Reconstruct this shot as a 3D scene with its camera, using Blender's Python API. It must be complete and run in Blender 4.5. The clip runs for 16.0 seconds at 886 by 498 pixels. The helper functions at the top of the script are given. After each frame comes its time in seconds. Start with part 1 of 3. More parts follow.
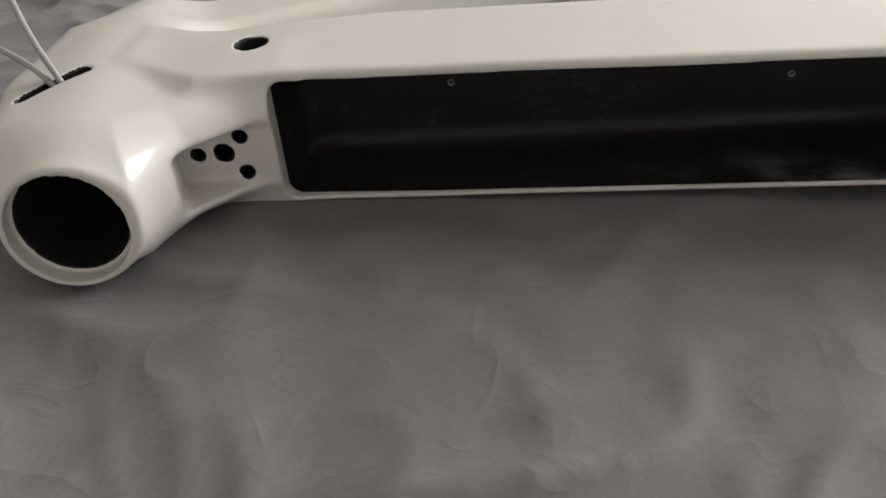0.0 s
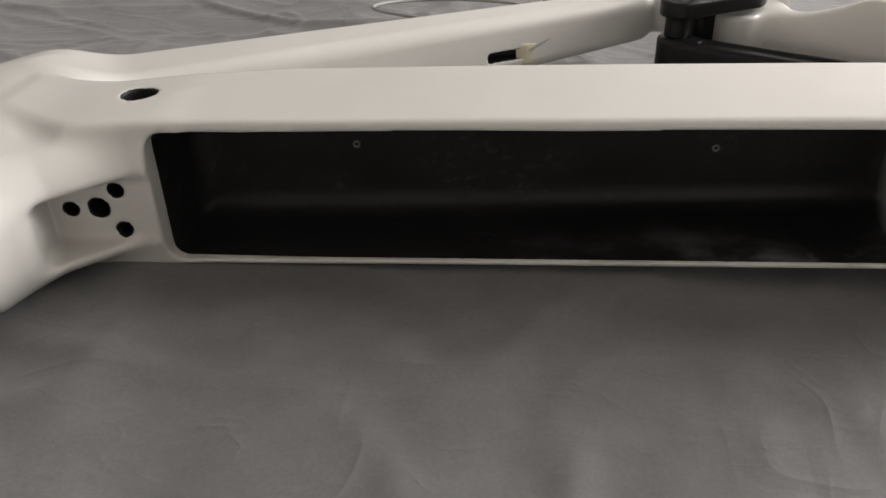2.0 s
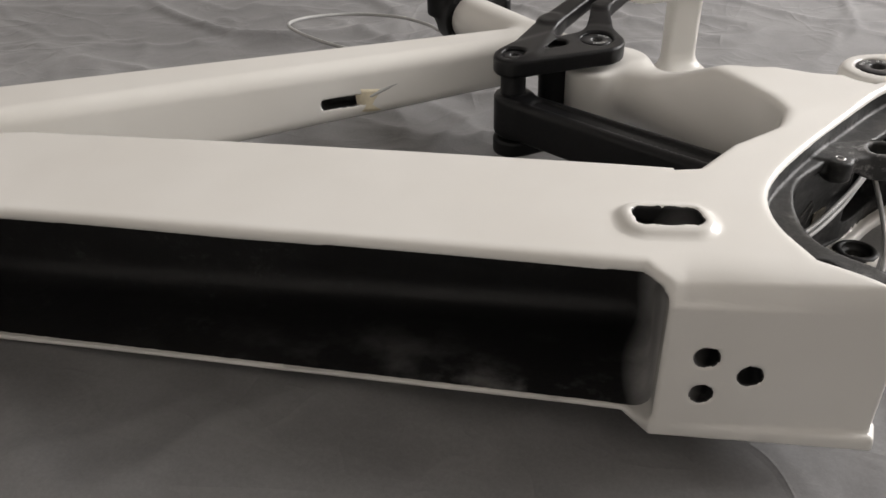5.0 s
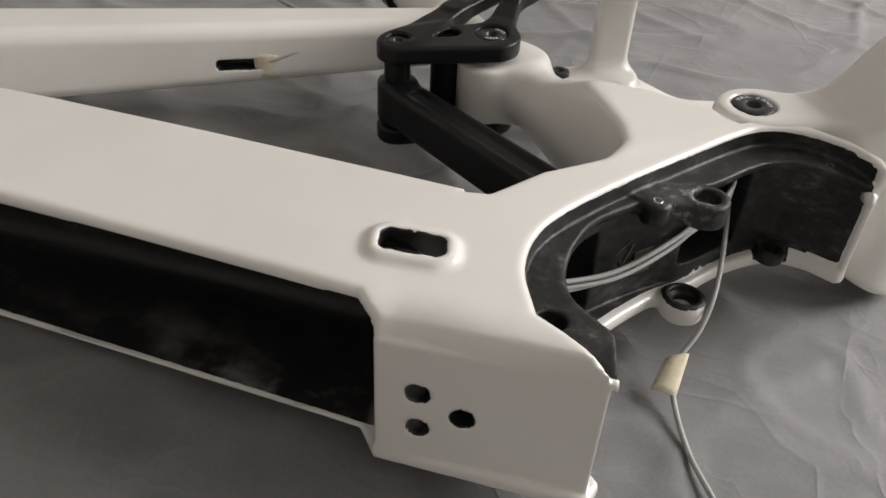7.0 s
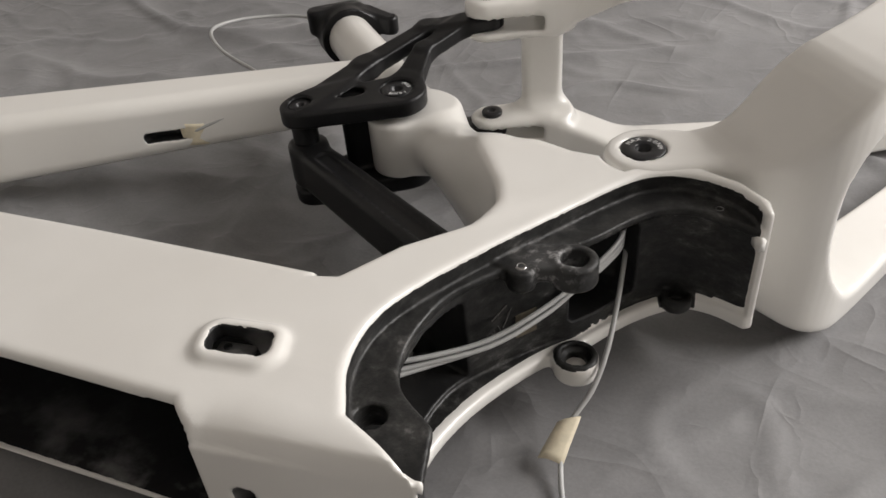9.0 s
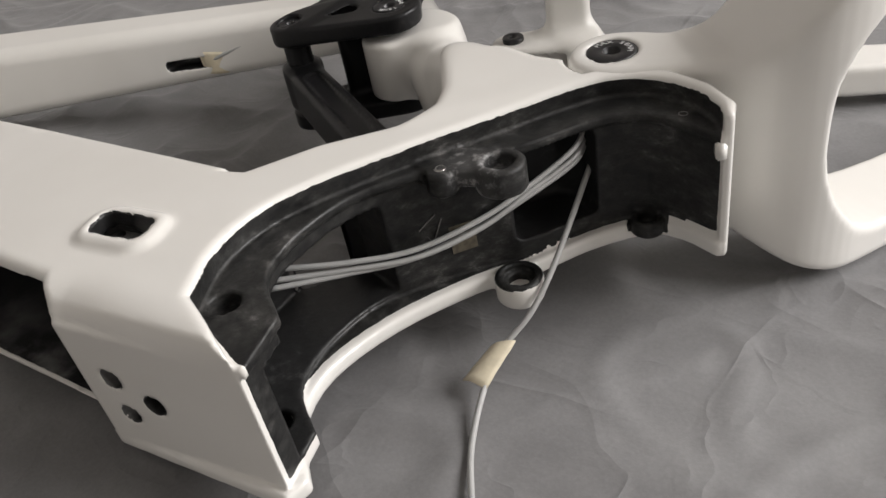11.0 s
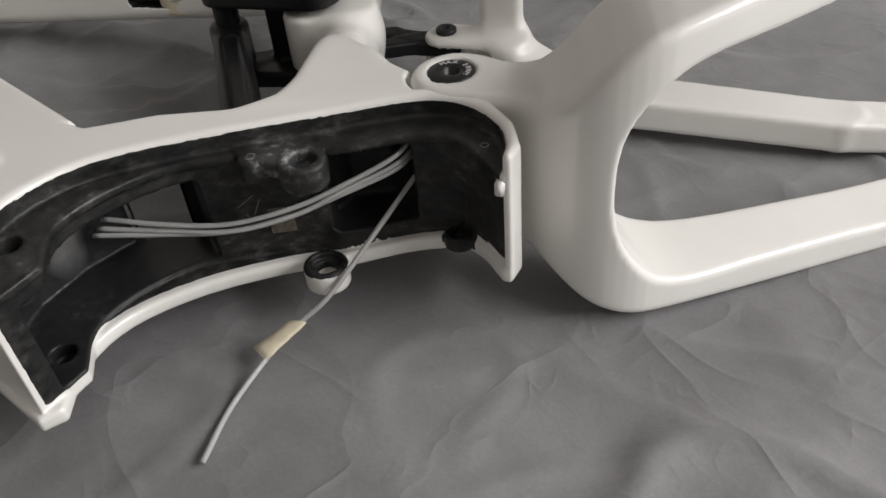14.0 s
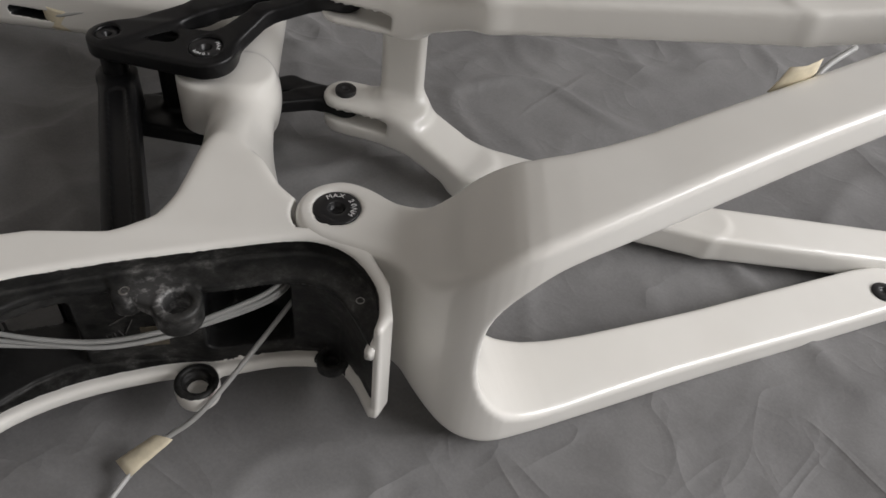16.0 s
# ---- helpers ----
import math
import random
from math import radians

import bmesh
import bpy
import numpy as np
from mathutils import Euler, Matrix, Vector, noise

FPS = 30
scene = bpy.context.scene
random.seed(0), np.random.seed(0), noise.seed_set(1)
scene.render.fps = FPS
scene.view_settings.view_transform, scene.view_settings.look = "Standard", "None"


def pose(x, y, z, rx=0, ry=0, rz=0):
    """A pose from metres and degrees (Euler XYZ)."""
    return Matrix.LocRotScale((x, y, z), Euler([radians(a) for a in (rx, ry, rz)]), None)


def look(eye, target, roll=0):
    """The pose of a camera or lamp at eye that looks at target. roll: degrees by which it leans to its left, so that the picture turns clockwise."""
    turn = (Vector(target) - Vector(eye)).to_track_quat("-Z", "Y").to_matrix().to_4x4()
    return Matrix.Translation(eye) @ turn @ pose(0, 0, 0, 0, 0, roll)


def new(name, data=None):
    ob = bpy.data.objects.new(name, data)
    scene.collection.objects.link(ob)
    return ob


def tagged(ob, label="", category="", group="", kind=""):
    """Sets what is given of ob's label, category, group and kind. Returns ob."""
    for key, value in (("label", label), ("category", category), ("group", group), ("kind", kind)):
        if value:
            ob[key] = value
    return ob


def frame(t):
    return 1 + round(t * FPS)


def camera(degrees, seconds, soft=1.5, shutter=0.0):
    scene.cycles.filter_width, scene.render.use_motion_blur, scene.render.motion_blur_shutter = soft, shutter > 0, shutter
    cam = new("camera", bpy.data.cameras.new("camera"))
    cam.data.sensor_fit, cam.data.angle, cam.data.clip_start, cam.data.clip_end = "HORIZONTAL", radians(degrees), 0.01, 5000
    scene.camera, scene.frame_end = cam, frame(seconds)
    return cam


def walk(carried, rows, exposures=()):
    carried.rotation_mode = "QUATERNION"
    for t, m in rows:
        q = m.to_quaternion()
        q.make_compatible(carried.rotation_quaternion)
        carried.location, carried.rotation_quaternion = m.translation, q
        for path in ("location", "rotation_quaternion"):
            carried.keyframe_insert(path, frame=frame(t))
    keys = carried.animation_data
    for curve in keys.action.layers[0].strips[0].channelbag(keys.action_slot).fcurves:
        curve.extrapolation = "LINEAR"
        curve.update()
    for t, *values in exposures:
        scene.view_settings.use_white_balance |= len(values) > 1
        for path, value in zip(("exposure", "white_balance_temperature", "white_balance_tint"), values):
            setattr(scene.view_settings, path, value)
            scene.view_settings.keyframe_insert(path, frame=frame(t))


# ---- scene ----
cam = camera(57.7, 16.0)
PATH = [
    (0, (0.027, -0.061, 0.298), (-0.096, 1.497, -0.95), -1.6),
    (0.5, (0.015, -0.078, 0.268), (-0.115, 1.546, -0.891), 0.2),
    (1, (0.01, -0.08, 0.233), (-0.111, 1.606, -0.836), 2.0),
    (1.5, (0.026, -0.058, 0.248), (-0.071, 1.628, -0.825), 1.7),
    (2, (0.083, -0.029, 0.268), (-0.029, 1.651, -0.812), 0.9),
    (2.5, (0.131, -0.007, 0.289), (-0.007, 1.665, -0.8), -0.7),
    (3, (0.168, 0.021, 0.295), (-0.007, 1.69, -0.793), -2.2),
    (5.3, (0.313, 0.072, 0.314), (-0.04, 1.661, -0.848), 1.2),
    (5.5, (0.329, 0.073, 0.313), (-0.026, 1.654, -0.859), 2.2),
    (6, (0.362, 0.084, 0.319), (-0.002, 1.632, -0.894), 4.1),
    (6.5, (0.391, 0.105, 0.32), (0.006, 1.628, -0.917), 5.3),
    (7, (0.425, 0.135, 0.337), (-0.021, 1.626, -0.918), 5.4),
    (7.5, (0.465, 0.169, 0.352), (-0.033, 1.635, -0.913), 3.9),
    (8, (0.49, 0.195, 0.363), (-0.033, 1.658, -0.896), 1.9),
    (8.2, (0.497, 0.198, 0.369), (-0.032, 1.659, -0.89), 0.5),
    (10.3, (0.572, 0.226, 0.324), (-0.251, 1.572, -0.906), -10.3),
    (10.5, (0.585, 0.234, 0.313), (-0.298, 1.541, -0.916), -10.5),
    (11, (0.626, 0.252, 0.305), (-0.337, 1.483, -0.942), -10.1),
    (11.5, (0.654, 0.254, 0.311), (-0.363, 1.438, -0.939), -9.6),
    (12, (0.661, 0.262, 0.316), (-0.379, 1.404, -0.954), -8.5),
    (12.5, (0.672, 0.275, 0.317), (-0.398, 1.378, -0.962), -7.9),
    (13, (0.7, 0.287, 0.323), (-0.379, 1.367, -0.97), -6.8),
    (13.5, (0.724, 0.303, 0.33), (-0.362, 1.36, -0.975), -6.1),
    (14, (0.746, 0.333, 0.334), (-0.308, 1.384, -1.002), -4.1),
    (14.5, (0.731, 0.362, 0.35), (-0.285, 1.393, -1.03), -2.0),
    (15, (0.702, 0.391, 0.364), (-0.226, 1.442, -1.062), 1.3),
    (15.5, (0.704, 0.401, 0.411), (-0.161, 1.471, -1.04), 4.3),
    (16, (0.699, 0.402, 0.439), (-0.051, 1.498, -1.056), 9.1),
]
EXPOSURES = [(0.0, 0.24, 6500, 10), (3.0, 0.24, 6450, 10), (5.5, 0.22, 6450, 10), (8.0, 0.04, 6500, 10), (11.0, 0.12, 6400, 10), (12.5, 0.01, 6400, 10), (14.0, -0.24, 6300, 9.5), (16.0, -0.50, 6300, 9.5)]
walk(cam, [(t, look(eye, target, roll)) for t, eye, target, roll in PATH], EXPOSURES)

# ---- light ----
world = bpy.data.worlds.new("world")
world.use_nodes = True
world.node_tree.nodes["Background"].inputs[0].default_value = (0.55, 0.6, 0.68, 1)
world.node_tree.nodes["Background"].inputs[1].default_value = 0.3
scene.world = world

lamp_data = bpy.data.lights.new("window_light", "AREA")
lamp_data.shape, lamp_data.size, lamp_data.size_y = "RECTANGLE", 1.7, 1.1
lamp_data.energy = 76.0
lamp_data.color = (1.0, 0.965, 0.945)
window_lamp = new("window_light", lamp_data)
window_lamp.matrix_world = look((2.2, 1.62, 1.22), (0.4, 0.5, 0.0))


# ---- materials ----
def nodes_of(name):
    m = bpy.data.materials.new(name)
    m.use_nodes = True
    nt = m.node_tree
    return m, nt, nt.nodes["Principled BSDF"]


def add(nt, kind, **inputs):
    n = nt.nodes.new(kind)
    for key, value in inputs.items():
        n.inputs[key].default_value = value
    return n


def ramp(nt, src, stops):
    n = nt.nodes.new("ShaderNodeValToRGB")
    el = n.color_ramp.elements
    while len(el) < len(stops):
        el.new(0.5)
    for e, (p, c) in zip(el, stops):
        e.position, e.color = p, (*c, 1)
    nt.links.new(src, n.inputs[0])
    return n


def noise_tex(nt, scale, detail=4.0, rough=0.55, stretch=None):
    co = nt.nodes.new("ShaderNodeTexCoord")
    n = add(nt, "ShaderNodeTexNoise", Scale=scale, Detail=detail, Roughness=rough)
    if stretch:
        mp = nt.nodes.new("ShaderNodeMapping")
        mp.inputs["Scale"].default_value = stretch
        nt.links.new(co.outputs["Object"], mp.inputs[0])
        nt.links.new(mp.outputs[0], n.inputs["Vector"])
    else:
        nt.links.new(co.outputs["Object"], n.inputs["Vector"])
    return n


def bump(nt, src, bsdf, strength, distance):
    b = add(nt, "ShaderNodeBump", Strength=strength, Distance=distance)
    nt.links.new(src, b.inputs["Height"])
    nt.links.new(b.outputs[0], bsdf.inputs["Normal"])
    return b


def plain(name, colour, rough, metal=0.0, vary=0.15, scale=60.0, coat=0.0, relief=0.0):
    m, nt, b = nodes_of(name)
    n = noise_tex(nt, scale)
    lo = tuple(c * (1 - vary) for c in colour)
    hi = tuple(min(1.0, c * (1 + vary)) for c in colour)
    r = ramp(nt, n.outputs["Fac"], [(0.3, lo), (0.7, hi)])
    nt.links.new(r.outputs[0], b.inputs["Base Color"])
    b.inputs["Roughness"].default_value = rough
    b.inputs["Metallic"].default_value = metal
    b.inputs["Coat Weight"].default_value = coat
    b.inputs["Coat Roughness"].default_value = 0.1
    if relief:
        bump(nt, n.outputs["Fac"], b, 0.4, relief)
    return m


def paint_and_carbon(name):
    """Pearl white paint where the attribute bare is above zero, raw carbon below it; in holes and slots the carbon
    stands for shade.
    """
    m, nt, b = nodes_of(name)
    out = nt.nodes["Material Output"]
    mott = noise_tex(nt, 9.0, 3)
    fleck = noise_tex(nt, 900.0, 2)
    col = ramp(nt, mott.outputs["Fac"], [(0.3, (0.74, 0.72, 0.675)), (0.7, (0.80, 0.785, 0.745))])
    nt.links.new(col.outputs[0], b.inputs["Base Color"])
    b.inputs["Roughness"].default_value = 0.36
    b.inputs["Coat Weight"].default_value = 0.7
    b.inputs["Coat Roughness"].default_value = 0.13
    bump(nt, fleck.outputs["Fac"], b, 0.05, 0.0004)
    c = add(nt, "ShaderNodeBsdfPrincipled", Roughness=0.42)
    c.inputs["Specular IOR Level"].default_value = 0.3
    smear = noise_tex(nt, 26.0, 7, 0.62, (1.0, 1.0, 1.6))
    dust = noise_tex(nt, 170.0, 6, 0.7)
    mix = add(nt, "ShaderNodeMath")
    mix.operation = "MULTIPLY"
    nt.links.new(smear.outputs["Fac"], mix.inputs[0])
    nt.links.new(dust.outputs["Fac"], mix.inputs[1])
    cc = ramp(nt, mix.outputs[0], [(0.20, (0.016, 0.016, 0.016)), (0.31, (0.021, 0.021, 0.021)), (0.41, (0.050, 0.050, 0.049)), (0.52, (0.16, 0.16, 0.155))])
    nt.links.new(cc.outputs[0], c.inputs["Base Color"])
    cloud = noise_tex(nt, 34.0, 5, 0.55, (0.8, 1.0, 1.3))
    cr = ramp(nt, cloud.outputs["Fac"], [(0.50, (0, 0, 0)), (0.74, (1, 1, 1))])
    pos = nt.nodes.new("ShaderNodeTexCoord")
    far = add(nt, "ShaderNodeVectorMath")
    far.operation = "SUBTRACT"
    far.inputs[1].default_value = (0.300, 0.366, -0.041)
    nt.links.new(pos.outputs["Object"], far.inputs[0])
    squash = add(nt, "ShaderNodeVectorMath")
    squash.operation = "MULTIPLY"
    squash.inputs[1].default_value = (3.6, 17.0, 28.0)
    nt.links.new(far.outputs[0], squash.inputs[0])
    dist = add(nt, "ShaderNodeVectorMath")
    dist.operation = "LENGTH"
    nt.links.new(squash.outputs[0], dist.inputs[0])
    near = ramp(nt, dist.outputs["Value"], [(0.15, (0.55, 0.55, 0.55)), (0.4, (0.22, 0.22, 0.22)), (1.0, (0, 0, 0))])
    both = add(nt, "ShaderNodeMath")
    both.operation = "MULTIPLY"
    nt.links.new(cr.outputs[0], both.inputs[0])
    nt.links.new(near.outputs[0], both.inputs[1])
    # Battery bay end wall: pale dust, boosted to paint in light falling there.
    wall = add(nt, "ShaderNodeVectorMath")
    wall.operation = "SUBTRACT"
    wall.inputs[1].default_value = (0.338, 0.398, -0.006)
    nt.links.new(pos.outputs["Object"], wall.inputs[0])
    flat = add(nt, "ShaderNodeVectorMath")
    flat.operation = "MULTIPLY"
    flat.inputs[1].default_value = (42.0, 17.0, 15.0)
    nt.links.new(wall.outputs[0], flat.inputs[0])
    reach = add(nt, "ShaderNodeVectorMath")
    reach.operation = "LENGTH"
    nt.links.new(flat.outputs[0], reach.inputs[0])
    lit_dust = ramp(nt, reach.outputs["Value"], [(0.5, (1.9, 1.9, 1.9)), (0.95, (0, 0, 0))])
    dust_and_light = add(nt, "ShaderNodeMath")
    dust_and_light.operation = "MULTIPLY_ADD"
    dust_and_light.use_clamp = True
    nt.links.new(lit_dust.outputs[0], dust_and_light.inputs[0])
    nt.links.new(smear.outputs["Fac"], dust_and_light.inputs[1])
    nt.links.new(both.outputs[0], dust_and_light.inputs[2])
    scuff = add(nt, "ShaderNodeVectorMath")
    scuff.operation = "DISTANCE"
    scuff.inputs[1].default_value = (0.446, 0.520, 0.033)
    nt.links.new(pos.outputs["Object"], scuff.inputs[0])
    worn = ramp(nt, scuff.outputs["Value"], [(0.009, (1, 1, 1)), (0.025, (0, 0, 0))])
    chips = ramp(nt, dust.outputs["Fac"], [(0.50, (0.06, 0.06, 0.06)), (0.68, (0.55, 0.55, 0.55))])
    dust_light_wear = add(nt, "ShaderNodeMath")
    dust_light_wear.operation = "MULTIPLY_ADD"
    dust_light_wear.use_clamp = True
    nt.links.new(worn.outputs[0], dust_light_wear.inputs[0])
    nt.links.new(chips.outputs[0], dust_light_wear.inputs[1])
    nt.links.new(dust_and_light.outputs[0], dust_light_wear.inputs[2])
    dusty_lit = nt.nodes.new("ShaderNodeMix")
    dusty_lit.data_type = "RGBA"
    nt.links.new(dust_light_wear.outputs[0], dusty_lit.inputs["Factor"])
    nt.links.new(cc.outputs[0], dusty_lit.inputs[6])
    dusty_lit.inputs[7].default_value = (0.60, 0.59, 0.58, 1)
    # Ports keep the black base: the shade of their depth goes into the colour.
    unshaded = nt.nodes.new("ShaderNodeAttribute")
    unshaded.attribute_name = "unshaded_dust"
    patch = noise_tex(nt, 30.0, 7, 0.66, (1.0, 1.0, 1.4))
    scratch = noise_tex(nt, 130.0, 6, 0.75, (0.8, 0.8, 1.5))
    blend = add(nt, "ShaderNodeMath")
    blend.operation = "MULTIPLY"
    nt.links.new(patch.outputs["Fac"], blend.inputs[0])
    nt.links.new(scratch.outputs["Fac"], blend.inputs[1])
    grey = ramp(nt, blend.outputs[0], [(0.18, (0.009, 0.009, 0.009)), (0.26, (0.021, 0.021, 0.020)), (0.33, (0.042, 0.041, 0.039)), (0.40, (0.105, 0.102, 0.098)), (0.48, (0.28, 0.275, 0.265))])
    shade_mix = nt.nodes.new("ShaderNodeMix")
    shade_mix.data_type = "RGBA"
    nt.links.new(unshaded.outputs["Fac"], shade_mix.inputs["Factor"])
    nt.links.new(dusty_lit.outputs[2], shade_mix.inputs[6])
    nt.links.new(grey.outputs[0], shade_mix.inputs[7])
    nt.links.new(shade_mix.outputs[2], c.inputs["Base Color"])
    rr = ramp(nt, smear.outputs["Fac"], [(0.35, (0.28, 0.28, 0.28)), (0.7, (0.6, 0.6, 0.6))])
    nt.links.new(rr.outputs[0], c.inputs["Roughness"])
    bump(nt, dust.outputs["Fac"], c, 0.25, 0.0012)
    at = nt.nodes.new("ShaderNodeAttribute")
    at.attribute_name = "bare"
    edge = noise_tex(nt, 220.0, 3)
    wob = add(nt, "ShaderNodeMath")
    wob.operation = "MULTIPLY_ADD"
    nt.links.new(edge.outputs["Fac"], wob.inputs[0])
    wob.inputs[1].default_value = 0.0012
    nt.links.new(at.outputs["Fac"], wob.inputs[2])
    step = add(nt, "ShaderNodeMath")
    step.operation = "GREATER_THAN"
    step.inputs[1].default_value = 0.0006
    nt.links.new(wob.outputs[0], step.inputs[0])
    sh = nt.nodes.new("ShaderNodeMixShader")
    nt.links.new(step.outputs[0], sh.inputs[0])
    nt.links.new(c.outputs[0], sh.inputs[1])
    nt.links.new(b.outputs[0], sh.inputs[2])
    nt.links.new(sh.outputs[0], out.inputs[0])
    return m


def cloth_material():
    m, nt, b = nodes_of("grey_cloth")
    big = noise_tex(nt, 3.2, 5, 0.6)
    fine = noise_tex(nt, 16.0, 4, 0.55)
    mx = add(nt, "ShaderNodeMath")
    mx.operation = "MULTIPLY_ADD"
    nt.links.new(fine.outputs["Fac"], mx.inputs[0])
    mx.inputs[1].default_value = 0.5
    nt.links.new(big.outputs["Fac"], mx.inputs[2])
    thread = noise_tex(nt, 420.0, 3, 0.7)
    mt = add(nt, "ShaderNodeMath")
    mt.operation = "MULTIPLY_ADD"
    nt.links.new(thread.outputs["Fac"], mt.inputs[0])
    mt.inputs[1].default_value = 0.32
    nt.links.new(mx.outputs[0], mt.inputs[2])
    half = add(nt, "ShaderNodeMath")
    half.operation = "MULTIPLY"
    half.inputs[1].default_value = 0.6
    nt.links.new(mt.outputs[0], half.inputs[0])
    r = ramp(nt, half.outputs[0], [(0.38, (0.118, 0.115, 0.115)), (0.54, (0.176, 0.173, 0.173)), (0.70, (0.238, 0.235, 0.234))])
    nt.links.new(r.outputs[0], b.inputs["Base Color"])
    b.inputs["Roughness"].default_value = 0.72
    b.inputs["Sheen Weight"].default_value = 0.15
    weave = noise_tex(nt, 700.0, 2)
    soft = noise_tex(nt, 7.0, 3, 0.5, (1.0, 0.7, 1.0))
    b0 = add(nt, "ShaderNodeBump", Strength=0.35, Distance=0.008)
    nt.links.new(soft.outputs["Fac"], b0.inputs["Height"])
    last = b0
    for scale, stretch, width, depth in ((4.0, (1.0, 2.2, 1.0), 0.060, 0.0016), (7.0, (2.0, 0.9, 1.0), 0.070, 0.0012), (19.0, (1.0, 1.3, 1.0), 0.11, 0.0007)):
        fold = noise_tex(nt, scale, 2.0, 0.5, stretch)
        fold.inputs["Distortion"].default_value = 0.6
        off = add(nt, "ShaderNodeMath")
        off.operation = "SUBTRACT"
        off.inputs[1].default_value = 0.5
        nt.links.new(fold.outputs["Fac"], off.inputs[0])
        size = nt.nodes.new("ShaderNodeMath")
        size.operation = "ABSOLUTE"
        nt.links.new(off.outputs[0], size.inputs[0])
        line = ramp(nt, size.outputs[0], [(0.0, (1, 1, 1)), (width * 0.35, (0.5, 0.5, 0.5)), (width, (0, 0, 0))])
        where = noise_tex(nt, scale * 0.9, 2, 0.5, (1.3, 1.0, 2.0))
        keep = ramp(nt, where.outputs["Fac"], [(0.46, (0, 0, 0)), (0.60, (1, 1, 1))])
        both = add(nt, "ShaderNodeMath")
        both.operation = "MULTIPLY"
        nt.links.new(line.outputs[0], both.inputs[0])
        nt.links.new(keep.outputs[0], both.inputs[1])
        b1 = add(nt, "ShaderNodeBump", Strength=0.55, Distance=depth)
        nt.links.new(both.outputs[0], b1.inputs["Height"])
        nt.links.new(last.outputs[0], b1.inputs["Normal"])
        last = b1
    b2 = add(nt, "ShaderNodeBump", Strength=0.08, Distance=0.0008)
    nt.links.new(weave.outputs["Fac"], b2.inputs["Height"])
    nt.links.new(last.outputs[0], b2.inputs["Normal"])
    nt.links.new(b2.outputs[0], b.inputs["Normal"])
    return m


PAINT = paint_and_carbon("pearl_paint")
CLOTH = cloth_material()
BLACK = plain("black_anodised", (0.006, 0.006, 0.0065), 0.36, 0.0, 0.3, 300.0)
BLACK.node_tree.nodes["Principled BSDF"].inputs["Specular IOR Level"].default_value = 0.28
BOLT = plain("black_bolt", (0.008, 0.008, 0.009), 0.38, 0.0, 0.2, 300.0)
STEEL = plain("bare_steel", (0.35, 0.34, 0.33), 0.35, 1.0, 0.3, 200.0)
LINER = plain("translucent_liner", (0.40, 0.40, 0.39), 0.4, 0.0, 0.06, 90.0)
TAPE = plain("masking_tape", (0.66, 0.59, 0.44), 0.7, 0.0, 0.12, 160.0, 0.0, 0.0006)
MARK = plain("white_marking", (0.7, 0.7, 0.7), 0.6, 0.0, 0.05)
WALL = plain("wall_paint", (0.66, 0.64, 0.615), 0.85, 0.0, 0.04, 4.0)


# ---- mesh helpers ----
def part(name, bm, material, parent=None, label="", smooth=True):
    me = bpy.data.meshes.new(name)
    bm.to_mesh(me)
    bm.free()
    for p in me.polygons:
        p.use_smooth = smooth
    me.materials.append(material)
    ob = new(name, me)
    ob.parent = parent
    if label:
        tagged(ob, label)
    return ob


def smin(a, b, k):
    h = np.clip(0.5 + 0.5 * (b - a) / k, 0, 1)
    return b + (a - b) * h - k * h * (1 - h)


def smax(a, b, k):
    return -smin(-a, -b, k)


def round_off(pts, times=2):
    """Cuts the corners of a closed outline."""
    p = np.array(pts, float)
    for _ in range(times):
        q = np.roll(p, -1, 0)
        p = np.stack([0.75 * p + 0.25 * q, 0.25 * p + 0.75 * q], 1).reshape(-1, 2)
    return p


def smooth_line(pts, steps=4):
    """A smooth open line through the points."""
    p = np.array(pts, float)
    q = np.concatenate([[2 * p[0] - p[1]], p, [2 * p[-1] - p[-2]]])
    out = []
    for i in range(1, len(q) - 2):
        a, b, c, d = q[i - 1:i + 3]
        for t in np.arange(steps) / steps:
            out.append(0.5 * (2 * b + (c - a) * t + (2 * a - 5 * b + 4 * c - d) * t * t + (3 * b - a - 3 * c + d) * t ** 3))
    return [tuple(v) for v in out] + [tuple(p[-1])]


def outline(x, y, pts):
    """Signed distance to a closed outline in plan, negative inside."""
    d = np.full(np.broadcast(x, y).shape, 1e9, np.float32)
    inside = np.zeros(d.shape, bool)
    n = len(pts)
    for i in range(n):
        ax, ay = pts[i]
        bx, by = pts[(i + 1) % n]
        ex, ey = bx - ax, by - ay
        wx, wy = x - ax, y - ay
        t = np.clip((wx * ex + wy * ey) / max(ex * ex + ey * ey, 1e-12), 0, 1)
        d = np.minimum(d, (wx - ex * t) ** 2 + (wy - ey * t) ** 2)
        if abs(ey) > 1e-9:
            cross = ((ay > y) != (by > y)) & (x < ex * (y - ay) / ey + ax)
            inside ^= cross
    d = np.sqrt(d)
    return np.where(inside, -d, d)


def slab(d2, w, lo, hi, r):
    """A plan distance given thickness from lo to hi, with edges rounded by r."""
    a = d2 + r
    b = np.abs(w - (lo + hi) / 2) - (hi - lo) / 2 + r
    return np.minimum(np.maximum(a, b), 0) + np.hypot(np.maximum(a, 0), np.maximum(b, 0)) - r


